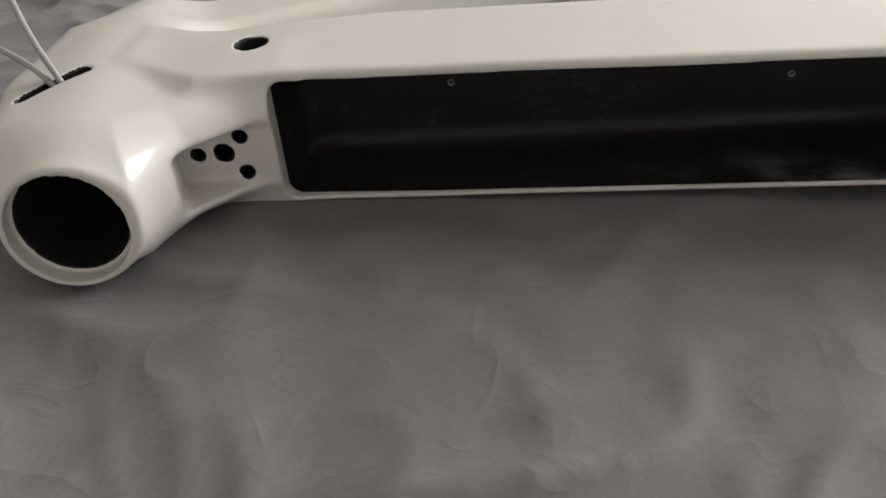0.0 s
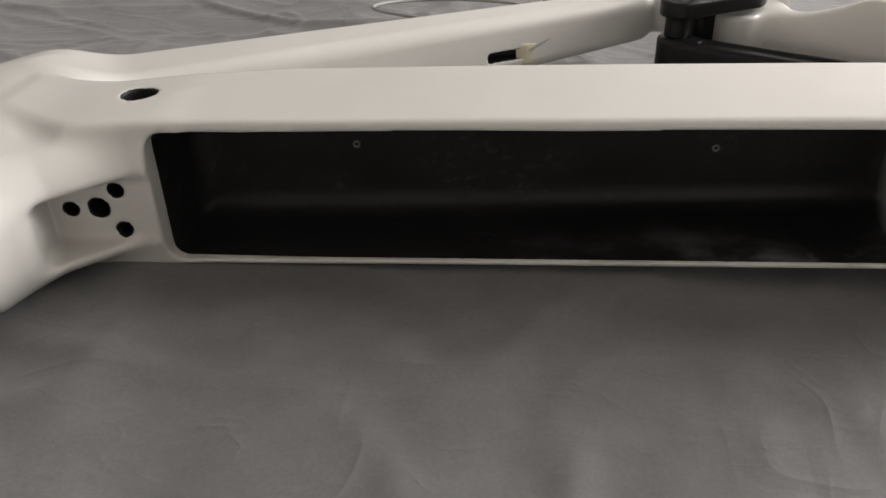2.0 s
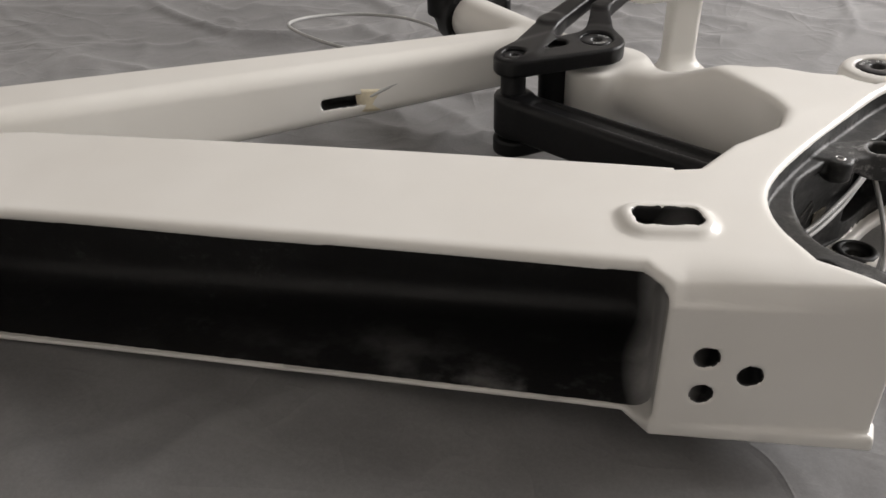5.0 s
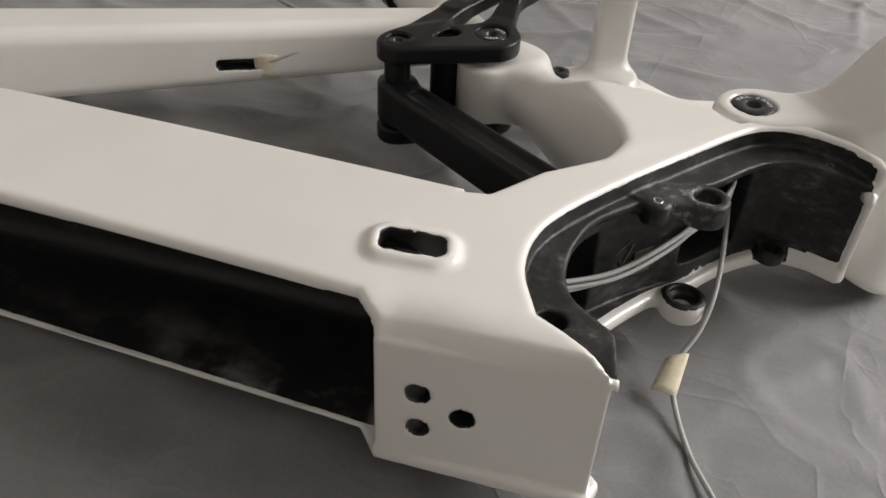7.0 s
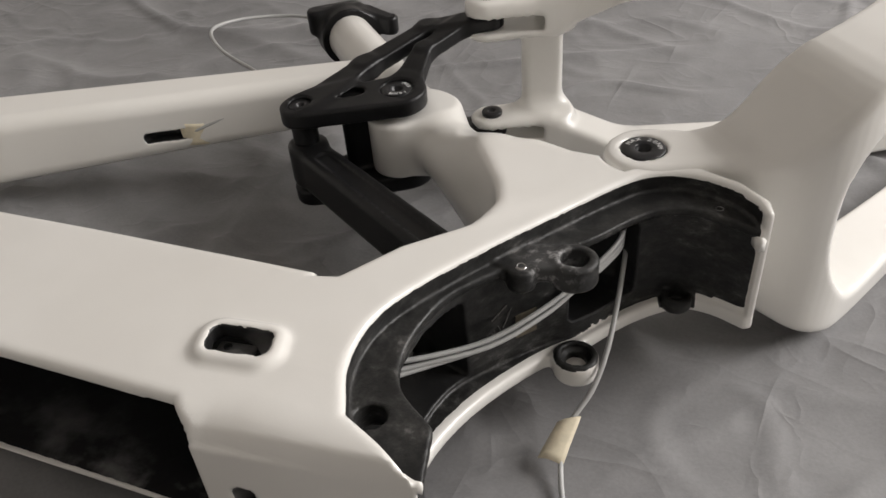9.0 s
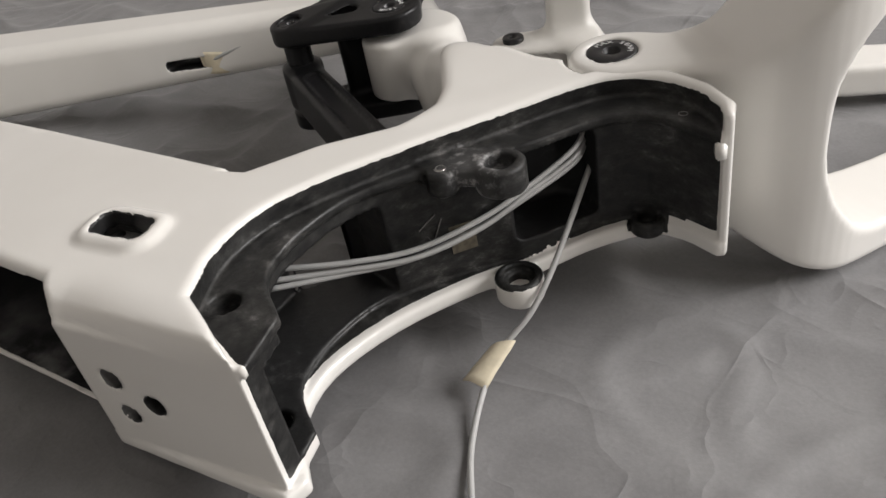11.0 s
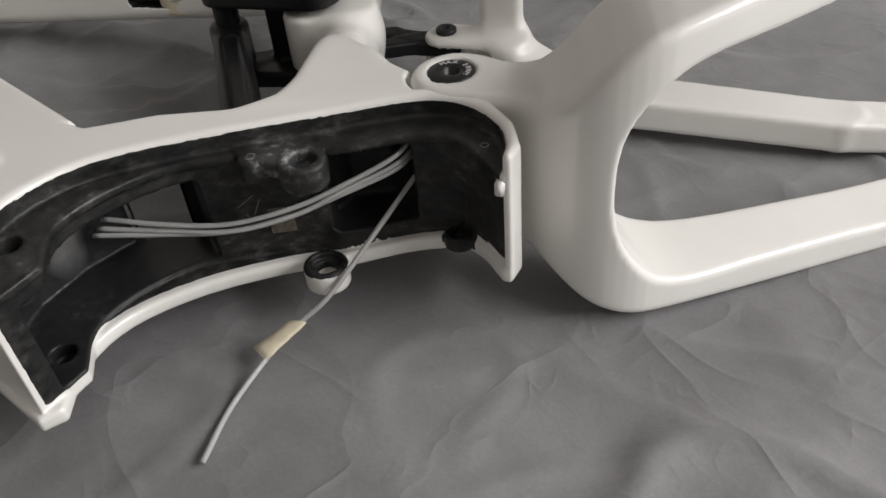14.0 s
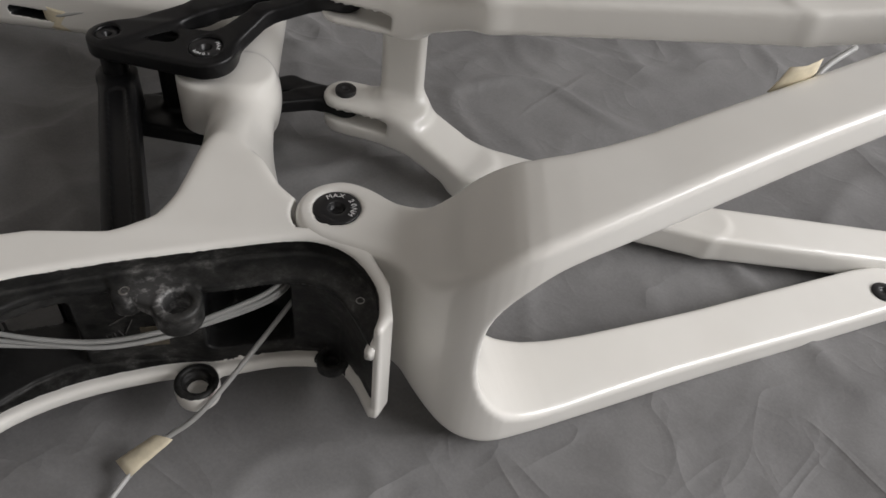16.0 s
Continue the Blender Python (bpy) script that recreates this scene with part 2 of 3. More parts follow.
def tube(x, y, w, p0, p1, a0, a1, b0, b1, r, w0=0.0, w1=0.0):
    """A bar from p0 to p1 in plan: half width a in plan, half height b, corner radius r, its middle at w0 to w1."""
    ux, uy = p1[0] - p0[0], p1[1] - p0[1]
    length = math.hypot(ux, uy)
    ux, uy = ux / length, uy / length
    s = (x - p0[0]) * ux + (y - p0[1]) * uy
    q = (y - p0[1]) * ux - (x - p0[0]) * uy
    t = np.clip(s / length, 0, 1)
    over = np.maximum(np.maximum(-s, s - length), 0)
    d2 = np.hypot(q, over) - (a0 + (a1 - a0) * t)
    v = np.abs(w - (w0 + (w1 - w0) * t)) - (b0 + (b1 - b0) * t) + r
    u = d2 + r
    return np.minimum(np.maximum(u, v), 0) + np.hypot(np.maximum(u, 0), np.maximum(v, 0)) - r


def pipe(x, y, w, p0, p1, r0, r1, w0=0.0, w1=0.0):
    """A round, flat-ended cone frustum from p0 to p1 in plan."""
    ux, uy = p1[0] - p0[0], p1[1] - p0[1]
    length = math.hypot(ux, uy)
    ux, uy = ux / length, uy / length
    s = (x - p0[0]) * ux + (y - p0[1]) * uy
    q = (y - p0[1]) * ux - (x - p0[0]) * uy
    t = np.clip(s / length, 0, 1)
    rad = np.hypot(q, w - (w0 + (w1 - w0) * t)) - (r0 + (r1 - r0) * t)
    return np.maximum(rad, np.abs(s - length / 2) - length / 2)


def disc(x, y, w, c, r, lo, hi):
    return np.maximum(np.hypot(x - c[0], y - c[1]) - r, np.abs(w - (lo + hi) / 2) - (hi - lo) / 2)


def solid(name, f, lo, hi, h, material, parent=None, label="", bare=None, unshaded_dust=None):
    """The surface f = 0 as a mesh of quads on a grid of step h."""
    n = [int(math.ceil((hi[i] - lo[i]) / h)) + 1 for i in range(3)]
    ax = [(lo[i] + h * np.arange(n[i])).astype(np.float32) for i in range(3)]
    d = f(ax[0][:, None, None], ax[1][None, :, None], ax[2][None, None, :])
    d = np.broadcast_to(d, n).astype(np.float32)
    neg = d < 0
    corners = [(i, j, k) for i in (0, 1) for j in (0, 1) for k in (0, 1)]
    cut = lambda a, c: a[c[0]:n[0] - 1 + c[0], c[1]:n[1] - 1 + c[1], c[2]:n[2] - 1 + c[2]]
    count = sum(cut(neg, c).astype(np.int8) for c in corners)
    cells = np.argwhere((count > 0) & (count < 8))
    index = np.full([m - 1 for m in n], -1, np.int32)
    index[tuple(cells.T)] = np.arange(len(cells))
    acc = np.zeros((len(cells), 3))
    num = np.zeros(len(cells))
    for a in corners:
        for axis in range(3):
            if a[axis]:
                continue
            b = list(a)
            b[axis] = 1
            da = d[cells[:, 0] + a[0], cells[:, 1] + a[1], cells[:, 2] + a[2]]
            db = d[cells[:, 0] + b[0], cells[:, 1] + b[1], cells[:, 2] + b[2]]
            hit = (da < 0) != (db < 0)
            t = da / np.where(hit, da - db, 1)
            p = np.tile(np.array(a, float), (len(cells), 1))
            p[:, axis] += t
            acc[hit] += p[hit]
            num[hit] += 1
    v = np.array(lo) + h * (cells + acc / num[:, None])
    e = h * 0.25
    for _ in range(2):
        x, y, w = v.T
        val = f(x, y, w)
        g = np.stack([f(x + e, y, w) - f(x - e, y, w), f(x, y + e, w) - f(x, y - e, w), f(x, y, w + e) - f(x, y, w - e)], 1) / (2 * e)
        stepv = val[:, None] * g / np.maximum((g * g).sum(1), 0.25)[:, None]
        v = v - np.clip(stepv, -0.5 * h, 0.5 * h)
    faces = []
    for axis in range(3):
        o1, o2 = [(1, 2), (2, 0), (0, 1)][axis]
        s0 = [slice(0, m) for m in n]
        s1 = [slice(0, m) for m in n]
        s0[axis], s1[axis] = slice(0, n[axis] - 1), slice(1, n[axis])
        e0 = np.argwhere(neg[tuple(s0)] != neg[tuple(s1)])
        e0 = e0[(e0[:, o1] > 0) & (e0[:, o2] > 0) & (e0[:, o1] < n[o1] - 1) & (e0[:, o2] < n[o2] - 1)]
        flip = neg[tuple(e0.T)]
        quad = []
        for s, t in ((-1, -1), (0, -1), (0, 0), (-1, 0)):
            c = e0.copy()
            c[:, o1] += s
            c[:, o2] += t
            quad.append(index[tuple(c.T)])
        quad = np.stack(quad, 1)
        quad[~flip] = quad[~flip][:, ::-1]
        faces.append(quad)
    faces = np.concatenate(faces)
    me = bpy.data.meshes.new(name)
    me.vertices.add(len(v))
    me.vertices.foreach_set("co", v.astype(np.float32).ravel())
    me.loops.add(len(faces) * 4)
    me.loops.foreach_set("vertex_index", faces.astype(np.int32).ravel())
    me.polygons.add(len(faces))
    me.polygons.foreach_set("loop_start", np.arange(0, len(faces) * 4, 4, dtype=np.int32))
    me.update(calc_edges=True)
    me.validate()
    me.polygons.foreach_set("use_smooth", np.ones(len(me.polygons), bool))
    at = me.attributes.new("bare", "FLOAT", "POINT")
    value = np.ones(len(v)) if bare is None else bare(*v.T)
    at.data.foreach_set("value", np.broadcast_to(value, len(v)).astype(np.float32))
    at = me.attributes.new("unshaded_dust", "FLOAT", "POINT")
    value = np.zeros(len(v)) if unshaded_dust is None else unshaded_dust(*v.T)
    at.data.foreach_set("value", np.broadcast_to(value, len(v)).astype(np.float32))
    me.materials.append(material)
    ob = new(name, me)
    ob.parent = parent
    if label:
        tagged(ob, label)
    return ob


def hose(name, points, r, material, parent=None, label="", steps=8, sides=10):
    """A round tube along a smooth line through the points."""
    p = [Vector(q) for q in points]
    p = [2 * p[0] - p[1], *p, 2 * p[-1] - p[-2]]
    line = []
    for i in range(1, len(p) - 2):
        for k in range(steps):
            t = k / steps
            a, b, c, d = p[i - 1:i + 3]
            line.append(0.5 * (2 * b + (c - a) * t + (2 * a - 5 * b + 4 * c - d) * t * t + (3 * b - a - 3 * c + d) * t ** 3))
    line.append(p[-2])
    bm = bmesh.new()
    rings = []
    side = Vector((0, 0, 1))
    for i, q in enumerate(line):
        tan = (line[min(i + 1, len(line) - 1)] - line[max(i - 1, 0)]).normalized()
        side = (side - tan * side.dot(tan)).normalized()
        up = tan.cross(side)
        rings.append([bm.verts.new(q + r * (math.cos(a) * side + math.sin(a) * up)) for a in [2 * math.pi * k / sides for k in range(sides)]])
    for a, b in zip(rings, rings[1:]):
        for k in range(sides):
            bm.faces.new((a[k], a[(k + 1) % sides], b[(k + 1) % sides], b[k]))
    bm.faces.new(rings[0][::-1])
    bm.faces.new(rings[-1])
    return part(name, bm, material, parent, label)


# ---- room ----
def block(name, lo, hi, material, label):
    bm = bmesh.new()
    bmesh.ops.create_cube(bm, size=1, matrix=Matrix.Translation([(a + b) / 2 for a, b in zip(lo, hi)]) @ Matrix.Diagonal([*(b - a for a, b in zip(lo, hi)), 1]))
    return tagged(part(name, bm, material, None, label, False), label, "wall", "", "structure")


block("wall_west", (-2.3, -2.0, -0.1), (-2.2, 2.7, 2.6), WALL, "plain off-white painted room wall")
block("wall_east", (2.8, -2.0, -0.1), (2.9, 2.7, 2.6), WALL, "plain off-white painted room wall")
block("wall_south", (-2.3, -2.1, -0.1), (2.9, -2.0, 2.6), WALL, "plain off-white painted room wall")
block("wall_north", (-2.3, 2.7, -0.1), (2.9, 2.8, 2.6), WALL, "plain off-white painted room wall")
tagged(block("ceiling", (-2.3, -2.1, 2.6), (2.9, 2.8, 2.7), WALL, "plain off-white painted ceiling"), "", "ceiling")


def ground_height(x, y):
    t = min(max((y - 0.40) / 0.55, 0), 1)
    return -0.004 - 0.052 * t


def crumple(x, y):
    wx = x + 0.05 * noise.noise(Vector((x * 4, y * 4, 1.7)))
    wy = y + 0.05 * noise.noise(Vector((x * 4, y * 4, 7.3)))
    a = noise.noise(Vector((wx * 2.2, wy * 3.1, 0.3))) * 0.004
    far = min(max((y - 0.55) / 0.4, 0), 1)
    h = a
    for sx, sy, turn, seed, width, high in ((3.0, 5.0, 0.5, 4.2, 6.0, 0.0085), (5.5, 9.0, -0.5, 9.1, 5.0, 0.0060), (9.0, 15.0, 1.1, 2.6, 4.0, 0.0035), (3.6, 7.0, -1.1, 17.3, 6.5, 0.0055), (4.2, 6.5, 0.1, 31.7, 7.0, 0.0050)):
        c, q = math.cos(turn), math.sin(turn)
        u, v = c * wx - q * wy, q * wx + c * wy
        n = abs(noise.noise(Vector((u * sx, v * sy, seed))))
        keep = min(max(0.65 + 1.6 * noise.noise(Vector((u * 2.5, v * 2.5, seed + 5))), 0), 1)
        h += high * (1.05 - 0.2 * far) * keep * max(0.0, 1 - n * width) ** 2
    return h + noise.noise(Vector((x * 24.0, y * 21.0, 2.2))) * 0.0009


def cloth_floor():
    nx, ny = 460, 430
    x0, x1, y0, y1 = -1.0, 1.6, -0.7, 1.75
    verts, faces = [], []
    for j in range(ny):
        y = y0 + (y1 - y0) * j / (ny - 1)
        for i in range(nx):
            x = x0 + (x1 - x0) * i / (nx - 1)
            near = max(abs(x - 0.1) / 0.5, abs(y - 0.40) / 0.07)
            k = min(1.0, 0.35 + 0.4 * near)
            verts.append((x, y, ground_height(x, y) + k * crumple(x, y)))
    for j in range(ny - 1):
        for i in range(nx - 1):
            a = j * nx + i
            faces.append((a, a + 1, a + nx + 1, a + nx))
    me = bpy.data.meshes.new("floor")
    me.from_pydata(verts, [], faces)
    for p in me.polygons:
        p.use_smooth = True
    me.materials.append(CLOTH)
    return tagged(new("floor", me), "creased dark grey backdrop cloth spread over the floor", "floor", "", "structure")


cloth_floor()
tagged(block("floor_base", (-2.3, -2.1, -0.14), (2.9, 2.8, -0.08), WALL, "plain floor beneath the cloth"), "", "floor")

# ---- bicycle frame ----
# Plan in metres, x along the down tube, y from its open side to the top tube; w is the height over the frame's middle plane.
frame_root = tagged(new("bicycle_frame"), "pearl white carbon electric bike frame lying sideways on grey cloth", "bicycle frame")
frame_root.matrix_world = pose(0, 0, 0.0498, -math.degrees(math.atan(0.0144)), -math.degrees(math.atan(0.0363)), 0)

RIM_LINE = [(0.433, 0.366), (0.396, 0.383), (0.383, 0.412), (0.383, 0.446), (0.402, 0.488), (0.433, 0.538), (0.466, 0.588), (0.481, 0.602), (0.503, 0.607), (0.525, 0.601), (0.5385, 0.590), (0.5455, 0.5785)]
SHELF_LINE = [(0.433, 0.366), (0.426, 0.394), (0.403, 0.412), (0.395, 0.440), (0.399, 0.475), (0.413, 0.499), (0.438, 0.530), (0.456, 0.546), (0.474, 0.572), (0.488, 0.586), (0.506, 0.592), (0.525, 0.588), (0.541, 0.582)]
LOW_LINE = [(0.435, 0.362), (0.438, 0.374), (0.414, 0.398), (0.405, 0.430), (0.415, 0.472), (0.439, 0.516), (0.460, 0.541), (0.480, 0.568), (0.503, 0.586), (0.519, 0.587), (0.545, 0.577)]
BACK_LINE = [(0.5497, 0.5795), (0.5465, 0.592), (0.530, 0.607), (0.507, 0.616), (0.480, 0.617), (0.455, 0.612), (0.430, 0.610), (0.408, 0.616), (0.395, 0.605), (0.409, 0.575), (0.411, 0.550), (0.398, 0.526), (0.370, 0.497), (0.350, 0.464), (0.332, 0.4595), (0.30, 0.44), (0.30, 0.40), (0.318, 0.37), (0.333, 0.3545)]
RIM = [RIM_LINE[0]] + smooth_line(RIM_LINE[1:]) + BACK_LINE
SHELF = [SHELF_LINE[0]] + smooth_line(SHELF_LINE[1:]) + BACK_LINE
LOW = LOW_LINE[:1] + smooth_line(LOW_LINE[1:]) + BACK_LINE
BAY_ZONE = [(0.4315, 0.3695)] + smooth_line(RIM_LINE[1:-1]) + [(0.5425, 0.5840), (0.5440, 0.575), (0.60, 0.55), (0.50, 0.38)]
TUBE_PLAN = [(-0.205, 0.390), (-0.150, 0.358), (-0.080, 0.3635), (0.02, 0.3655), (0.338, 0.3665), (0.338, 0.464), (0.19, 0.463), (0.09, 0.461), (-0.043, 0.456), (-0.150, 0.437), (-0.205, 0.44)]
NECK_PLAN = [(-0.170, 0.290), (-0.146, 0.322), (-0.115, 0.350), (-0.080, 0.358), (-0.080, 0.43), (-0.15, 0.44), (-0.22, 0.485), (-0.285, 0.47), (-0.290, 0.38), (-0.264, 0.300), (-0.235, 0.288)]
LEFT_PORT = round_off([(0.433, 0.377), (0.428, 0.400), (0.420, 0.425), (0.420, 0.485), (0.365, 0.505), (0.348, 0.45), (0.368, 0.385), (0.40, 0.372)], 1)
RIGHT_PORT = round_off([(0.462, 0.530), (0.494, 0.568), (0.458, 0.600), (0.425, 0.565)], 1)
SIDE_PORT = [(0.3220, 0.3992), (0.3435, 0.4018), (0.3415, 0.4083), (0.3200, 0.4058)]


def battery_bay(x, y, w, grow=0.0):
    a = np.abs(x - 0.1130) - 0.2205 - grow
    b = np.abs(w + 0.0002) - 0.0412 - grow
    r = 0.009
    d = np.minimum(np.maximum(a + r, b + r), 0) + np.hypot(np.maximum(a + r, 0), np.maximum(b + r, 0)) - r
    return smax(d, y - 0.428 - 0.045 * x - grow, 0.018)


def ports(x, y, w):
    p = slab(outline(x, y, LEFT_PORT), w, -0.034, 0.0205, 0.002)
    return np.minimum(p, slab(outline(x, y, RIGHT_PORT), w, -0.025, 0.0275, 0.004))


def front_holes(x, y, w):
    h = 1.0
    for cx, cz, r in ((-0.128, 0.0090, 0.0046), (-0.1400, -0.0022, 0.0062), (-0.1565, -0.003, 0.0046), (-0.128, -0.0160, 0.0046),
                      (0.3535, 0.0047, 0.0055), (0.354, -0.0173, 0.0052), (0.374, -0.0053, 0.0055)):
        h = np.minimum(h, np.maximum(np.hypot(x - cx, w - cz) - r, np.abs(y - 0.365) - 0.021))
    return h


def top_holes(x, y, w):
    h = np.maximum(np.hypot((x + 0.126), (y - 0.406)) - 0.0105, 0.02 - w)
    h = np.minimum(h, np.maximum(outline(x, y, SIDE_PORT) - 0.0047, 0.028 - w))
    slot = tube(x, y, w, (-0.249, 0.346), (-0.223, 0.374), 0.0050, 0.0050, 0.03, 0.03, 0.002, 0.05, 0.05)
    h = np.minimum(h, slot)
    side = tube(x, y, w, (0.086, 0.640), (0.096, 0.646), 0.0135, 0.0135, 0.0042, 0.0042, 0.003, -0.008, -0.0085)
    return np.minimum(h, side)


def head_cut(x, y, w):
    """Distance behind the slanting lower end of the head tube."""
    return (0.987 * (y - 0.2705) - 0.160 * (x + 0.203)) * 0.9925 - 0.122 * w


def head_bore(x, y, w):
    deep = pipe(x, y, w, (-0.1975, 0.235), (-0.238, 0.50), 0.0304, 0.0300, 0.000, 0.000)
    cup = pipe(x, y, w, (-0.1975, 0.235), (-0.238, 0.50), 0.0328, 0.0328, 0.000, 0.000)
    return np.minimum(deep, np.maximum(cup, head_cut(x, y, w) - 0.011))


def front_twist(x, y):
    """The down tube's open side rises a little towards the motor bay."""
    return 0.0040 * np.clip((x + 0.02) / 0.32, 0, 1) * np.clip((0.56 - y) / 0.16, 0, 1)


def front_shape(x, y, w):
    w = w - front_twist(x, y)
    up = 0.0105 * np.clip((x - 0.455) / 0.075, 0, 1)
    rim = np.maximum(slab(outline(x, y, RIM), w, -0.044, 0.0475, 0.004), up - 0.044 - w)
    shelf = np.maximum(slab(outline(x, y, SHELF), w, -0.044, 0.034, 0.002), up - 0.044 - w)
    low = slab(outline(x, y, LOW), w - up, -0.0475, -0.037, 0.003)
    fall = np.where(w > 0, 0.07 * np.clip(-0.105 - x, 0, 0.1), 0)
    dt = slab(outline(x, y, TUBE_PLAN), w + fall, -0.0462, 0.0475, 0.0055)
    d = np.minimum(np.minimum(rim, low), dt)
    block_on = np.clip((x - 0.290) / 0.050, 0, 1)
    corner = (w - 0.0475 - (y - 0.3545 - 0.115 * (x - 0.333))) * 0.7071 + 0.0075 - 0.0060 * np.clip((x - 0.350) / 0.075, 0, 1)
    d = smax(d, corner - 0.012 * (1 - block_on), 0.010)
    seat = pipe(x, y, w, (0.152, 0.848), (0.395, 0.598), 0.0215, 0.0210)
    boss = tube(x, y, w, (0.284, 0.674), (0.305, 0.692), 0.0216, 0.0214, 0.0225, 0.0230, 0.004)
    along = 0.697 * x - 0.717 * y
    side = 0.717 * x + 0.697 * y - 0.7005
    near = np.clip((along + 0.172) / 0.066, 0, 1)
    far = np.clip((along + 0.275) / 0.135, 0, 1.2)
    rise = np.clip((along + np.where(w > 0, 0.258, 0.235)) / np.where(w > 0, 0.125, 0.110), 0, 1)
    rise = rise * rise * (3 - 2 * rise)
    wide = np.where(side < 0, 0.0213 + 0.014 * near * near, 0.0214 + 0.024 * far * far)
    high = 0.0216 + 0.0400 * rise
    root = (np.hypot(side / wide, w / high) - 1) * 0.0225
    root = np.maximum(root, np.maximum(-0.300 - along, along + 0.106))
    st = smin(smin(seat, root, 0.006), boss, 0.015)
    d = smax(smin(d, st, 0.018), np.abs(w) - 0.0477, 0.004)
    tt = tube(x, y, w, (-0.205, 0.488), (0.205, 0.745), 0.033, 0.0205, 0.034, 0.0215, 0.012, -0.002, -0.002)
    head = pipe(x, y, w, (-0.1980, 0.240), (-0.238, 0.50), 0.0350, 0.0370, 0.000, 0.0)
    neck = slab(outline(x, y, NECK_PLAN), w, -0.036, 0.040, 0.028)
    hd = smin(head, neck, 0.034)
    hd = smax(hd, -head_cut(x, y, w), 0.0025)
    d = smin(d, smin(hd, tt, 0.03), 0.014)
    dent = slab(outline(x, y, [(-0.134, 0.25), (-0.098, 0.25), (-0.098, 0.3560), (-0.169, 0.3530)]), w, -0.023, 0.018, 0.006)
    d = smax(d, -dent, 0.006)
    ring = slab(outline(x, y, SIDE_PORT) - 0.0102, w, 0.03, 0.0496, 0.003)
    d = smin(d, ring, 0.005)
    d = np.minimum(d, shelf)
    ledge = slab(outline(x, y, SHELF) - 0.003, w, 0.029, 0.0345, 0.001)
    d = np.minimum(d, np.maximum(ledge, outline(x, y, BAY_ZONE) - 0.003))
    d = np.maximum(d, -battery_bay(x, y, w))
    d = np.maximum(d, -ports(x, y, w))
    # mounting lugs
    lug = slab(np.hypot(x - 0.456, y - 0.525) - 0.0128, w, 0.021, 0.0365, 0.002)
    lug = np.minimum(lug, tube(x, y, w, (0.424, 0.518), (0.455, 0.528), 0.0115, 0.0115, 0.0050, 0.0050, 0.002, 0.0305, 0.0305))
    lug = np.minimum(lug, slab(np.hypot(x - 0.431, y - 0.511) - 0.008, w, 0.022, 0.0350, 0.002))
    low_lug = slab(np.hypot(x - 0.459, y - 0.524) - 0.0130, w, -0.0475, -0.032, 0.003)
    lug = np.minimum(lug, slab(np.hypot(x - 0.505, y - 0.587) - 0.009, w, -0.036, -0.0265, 0.002))
    lug = np.minimum(lug, slab(np.hypot(x - 0.415, y - 0.382) - 0.010, w, 0.015, 0.0265, 0.002))
    d = smin(np.minimum(d, lug), low_lug, 0.006)
    hole = disc(x, y, w, (0.456, 0.525), 0.0078, 0.0, 0.06)
    hole = np.minimum(hole, disc(x, y, w, (0.459, 0.524), 0.0090, -0.036, 0.0))
    hole = np.minimum(hole, disc(x, y, w, (0.459, 0.524), 0.0062, -0.044, 0.0))
    hole = np.minimum(hole, disc(x, y, w, (0.401, 0.393), 0.0070, 0.02, 0.06))
    hole = np.minimum(hole, disc(x, y, w, (0.406, 0.391), 0.0070, -0.043, -0.03))
    hole = np.minimum(hole, disc(x, y, w, (0.505, 0.587), 0.0055, -0.033, 0.0))
    d = np.maximum(d, -hole)
    d = np.maximum(d, -np.maximum(np.maximum(np.hypot(x - 0.472, y - 0.624) - 0.0262, 0.029 - np.abs(w)), 0.0060 - outline(x, y, BAY_ZONE)))
    d = np.maximum(d, -np.minimum(np.minimum(front_holes(x, y, w), top_holes(x, y, w)), head_bore(x, y, w)))
    return d


def front_bare_and_shade(x, y, w):
    w = w - front_twist(x, y)
    b = np.maximum(battery_bay(x, y, w, 0.0015), 0.3690 - y)
    lip = np.where(w < -0.034 + 0.0105 * np.clip((x - 0.455) / 0.075, 0, 1), outline(x, y, LOW) + 0.006, -1.0)
    bay = np.maximum(np.maximum(outline(x, y, BAY_ZONE) - 0.0006, lip), w - 0.0440)
    b = np.minimum(b, bay)
    b = np.minimum(b, ports(x, y, w) - 0.002)
    b = np.minimum(b, np.maximum(np.hypot(x - 0.505, y - 0.587) - 0.011, np.abs(w + 0.027) - 0.0085))
    b = np.minimum(b, np.maximum(np.hypot(x - 0.459, y - 0.524) - 0.0127, -0.041 - w))
    # Holes and slots are painted carbon black inside for the shade of their depth.
    b = np.minimum(b, np.minimum(front_holes(x, y, w), top_holes(x, y, w)) - 0.0005)
    return np.minimum(b, np.maximum(pipe(x, y, w, (-0.1975, 0.235), (-0.238, 0.50), 0.0312, 0.0308), 0.0090 - head_cut(x, y, w)))


def front_unshaded_dust(x, y, w):
    """One on the dust-grey walls of the motor bay, falling to zero inside the ports and the battery bay to colour in
    their shade.
    """
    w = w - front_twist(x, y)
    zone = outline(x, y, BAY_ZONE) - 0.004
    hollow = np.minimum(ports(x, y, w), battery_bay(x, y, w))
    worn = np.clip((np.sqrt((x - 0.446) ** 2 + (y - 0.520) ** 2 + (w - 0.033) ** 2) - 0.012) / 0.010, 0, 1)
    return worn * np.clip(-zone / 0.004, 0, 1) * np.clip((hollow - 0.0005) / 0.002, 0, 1)


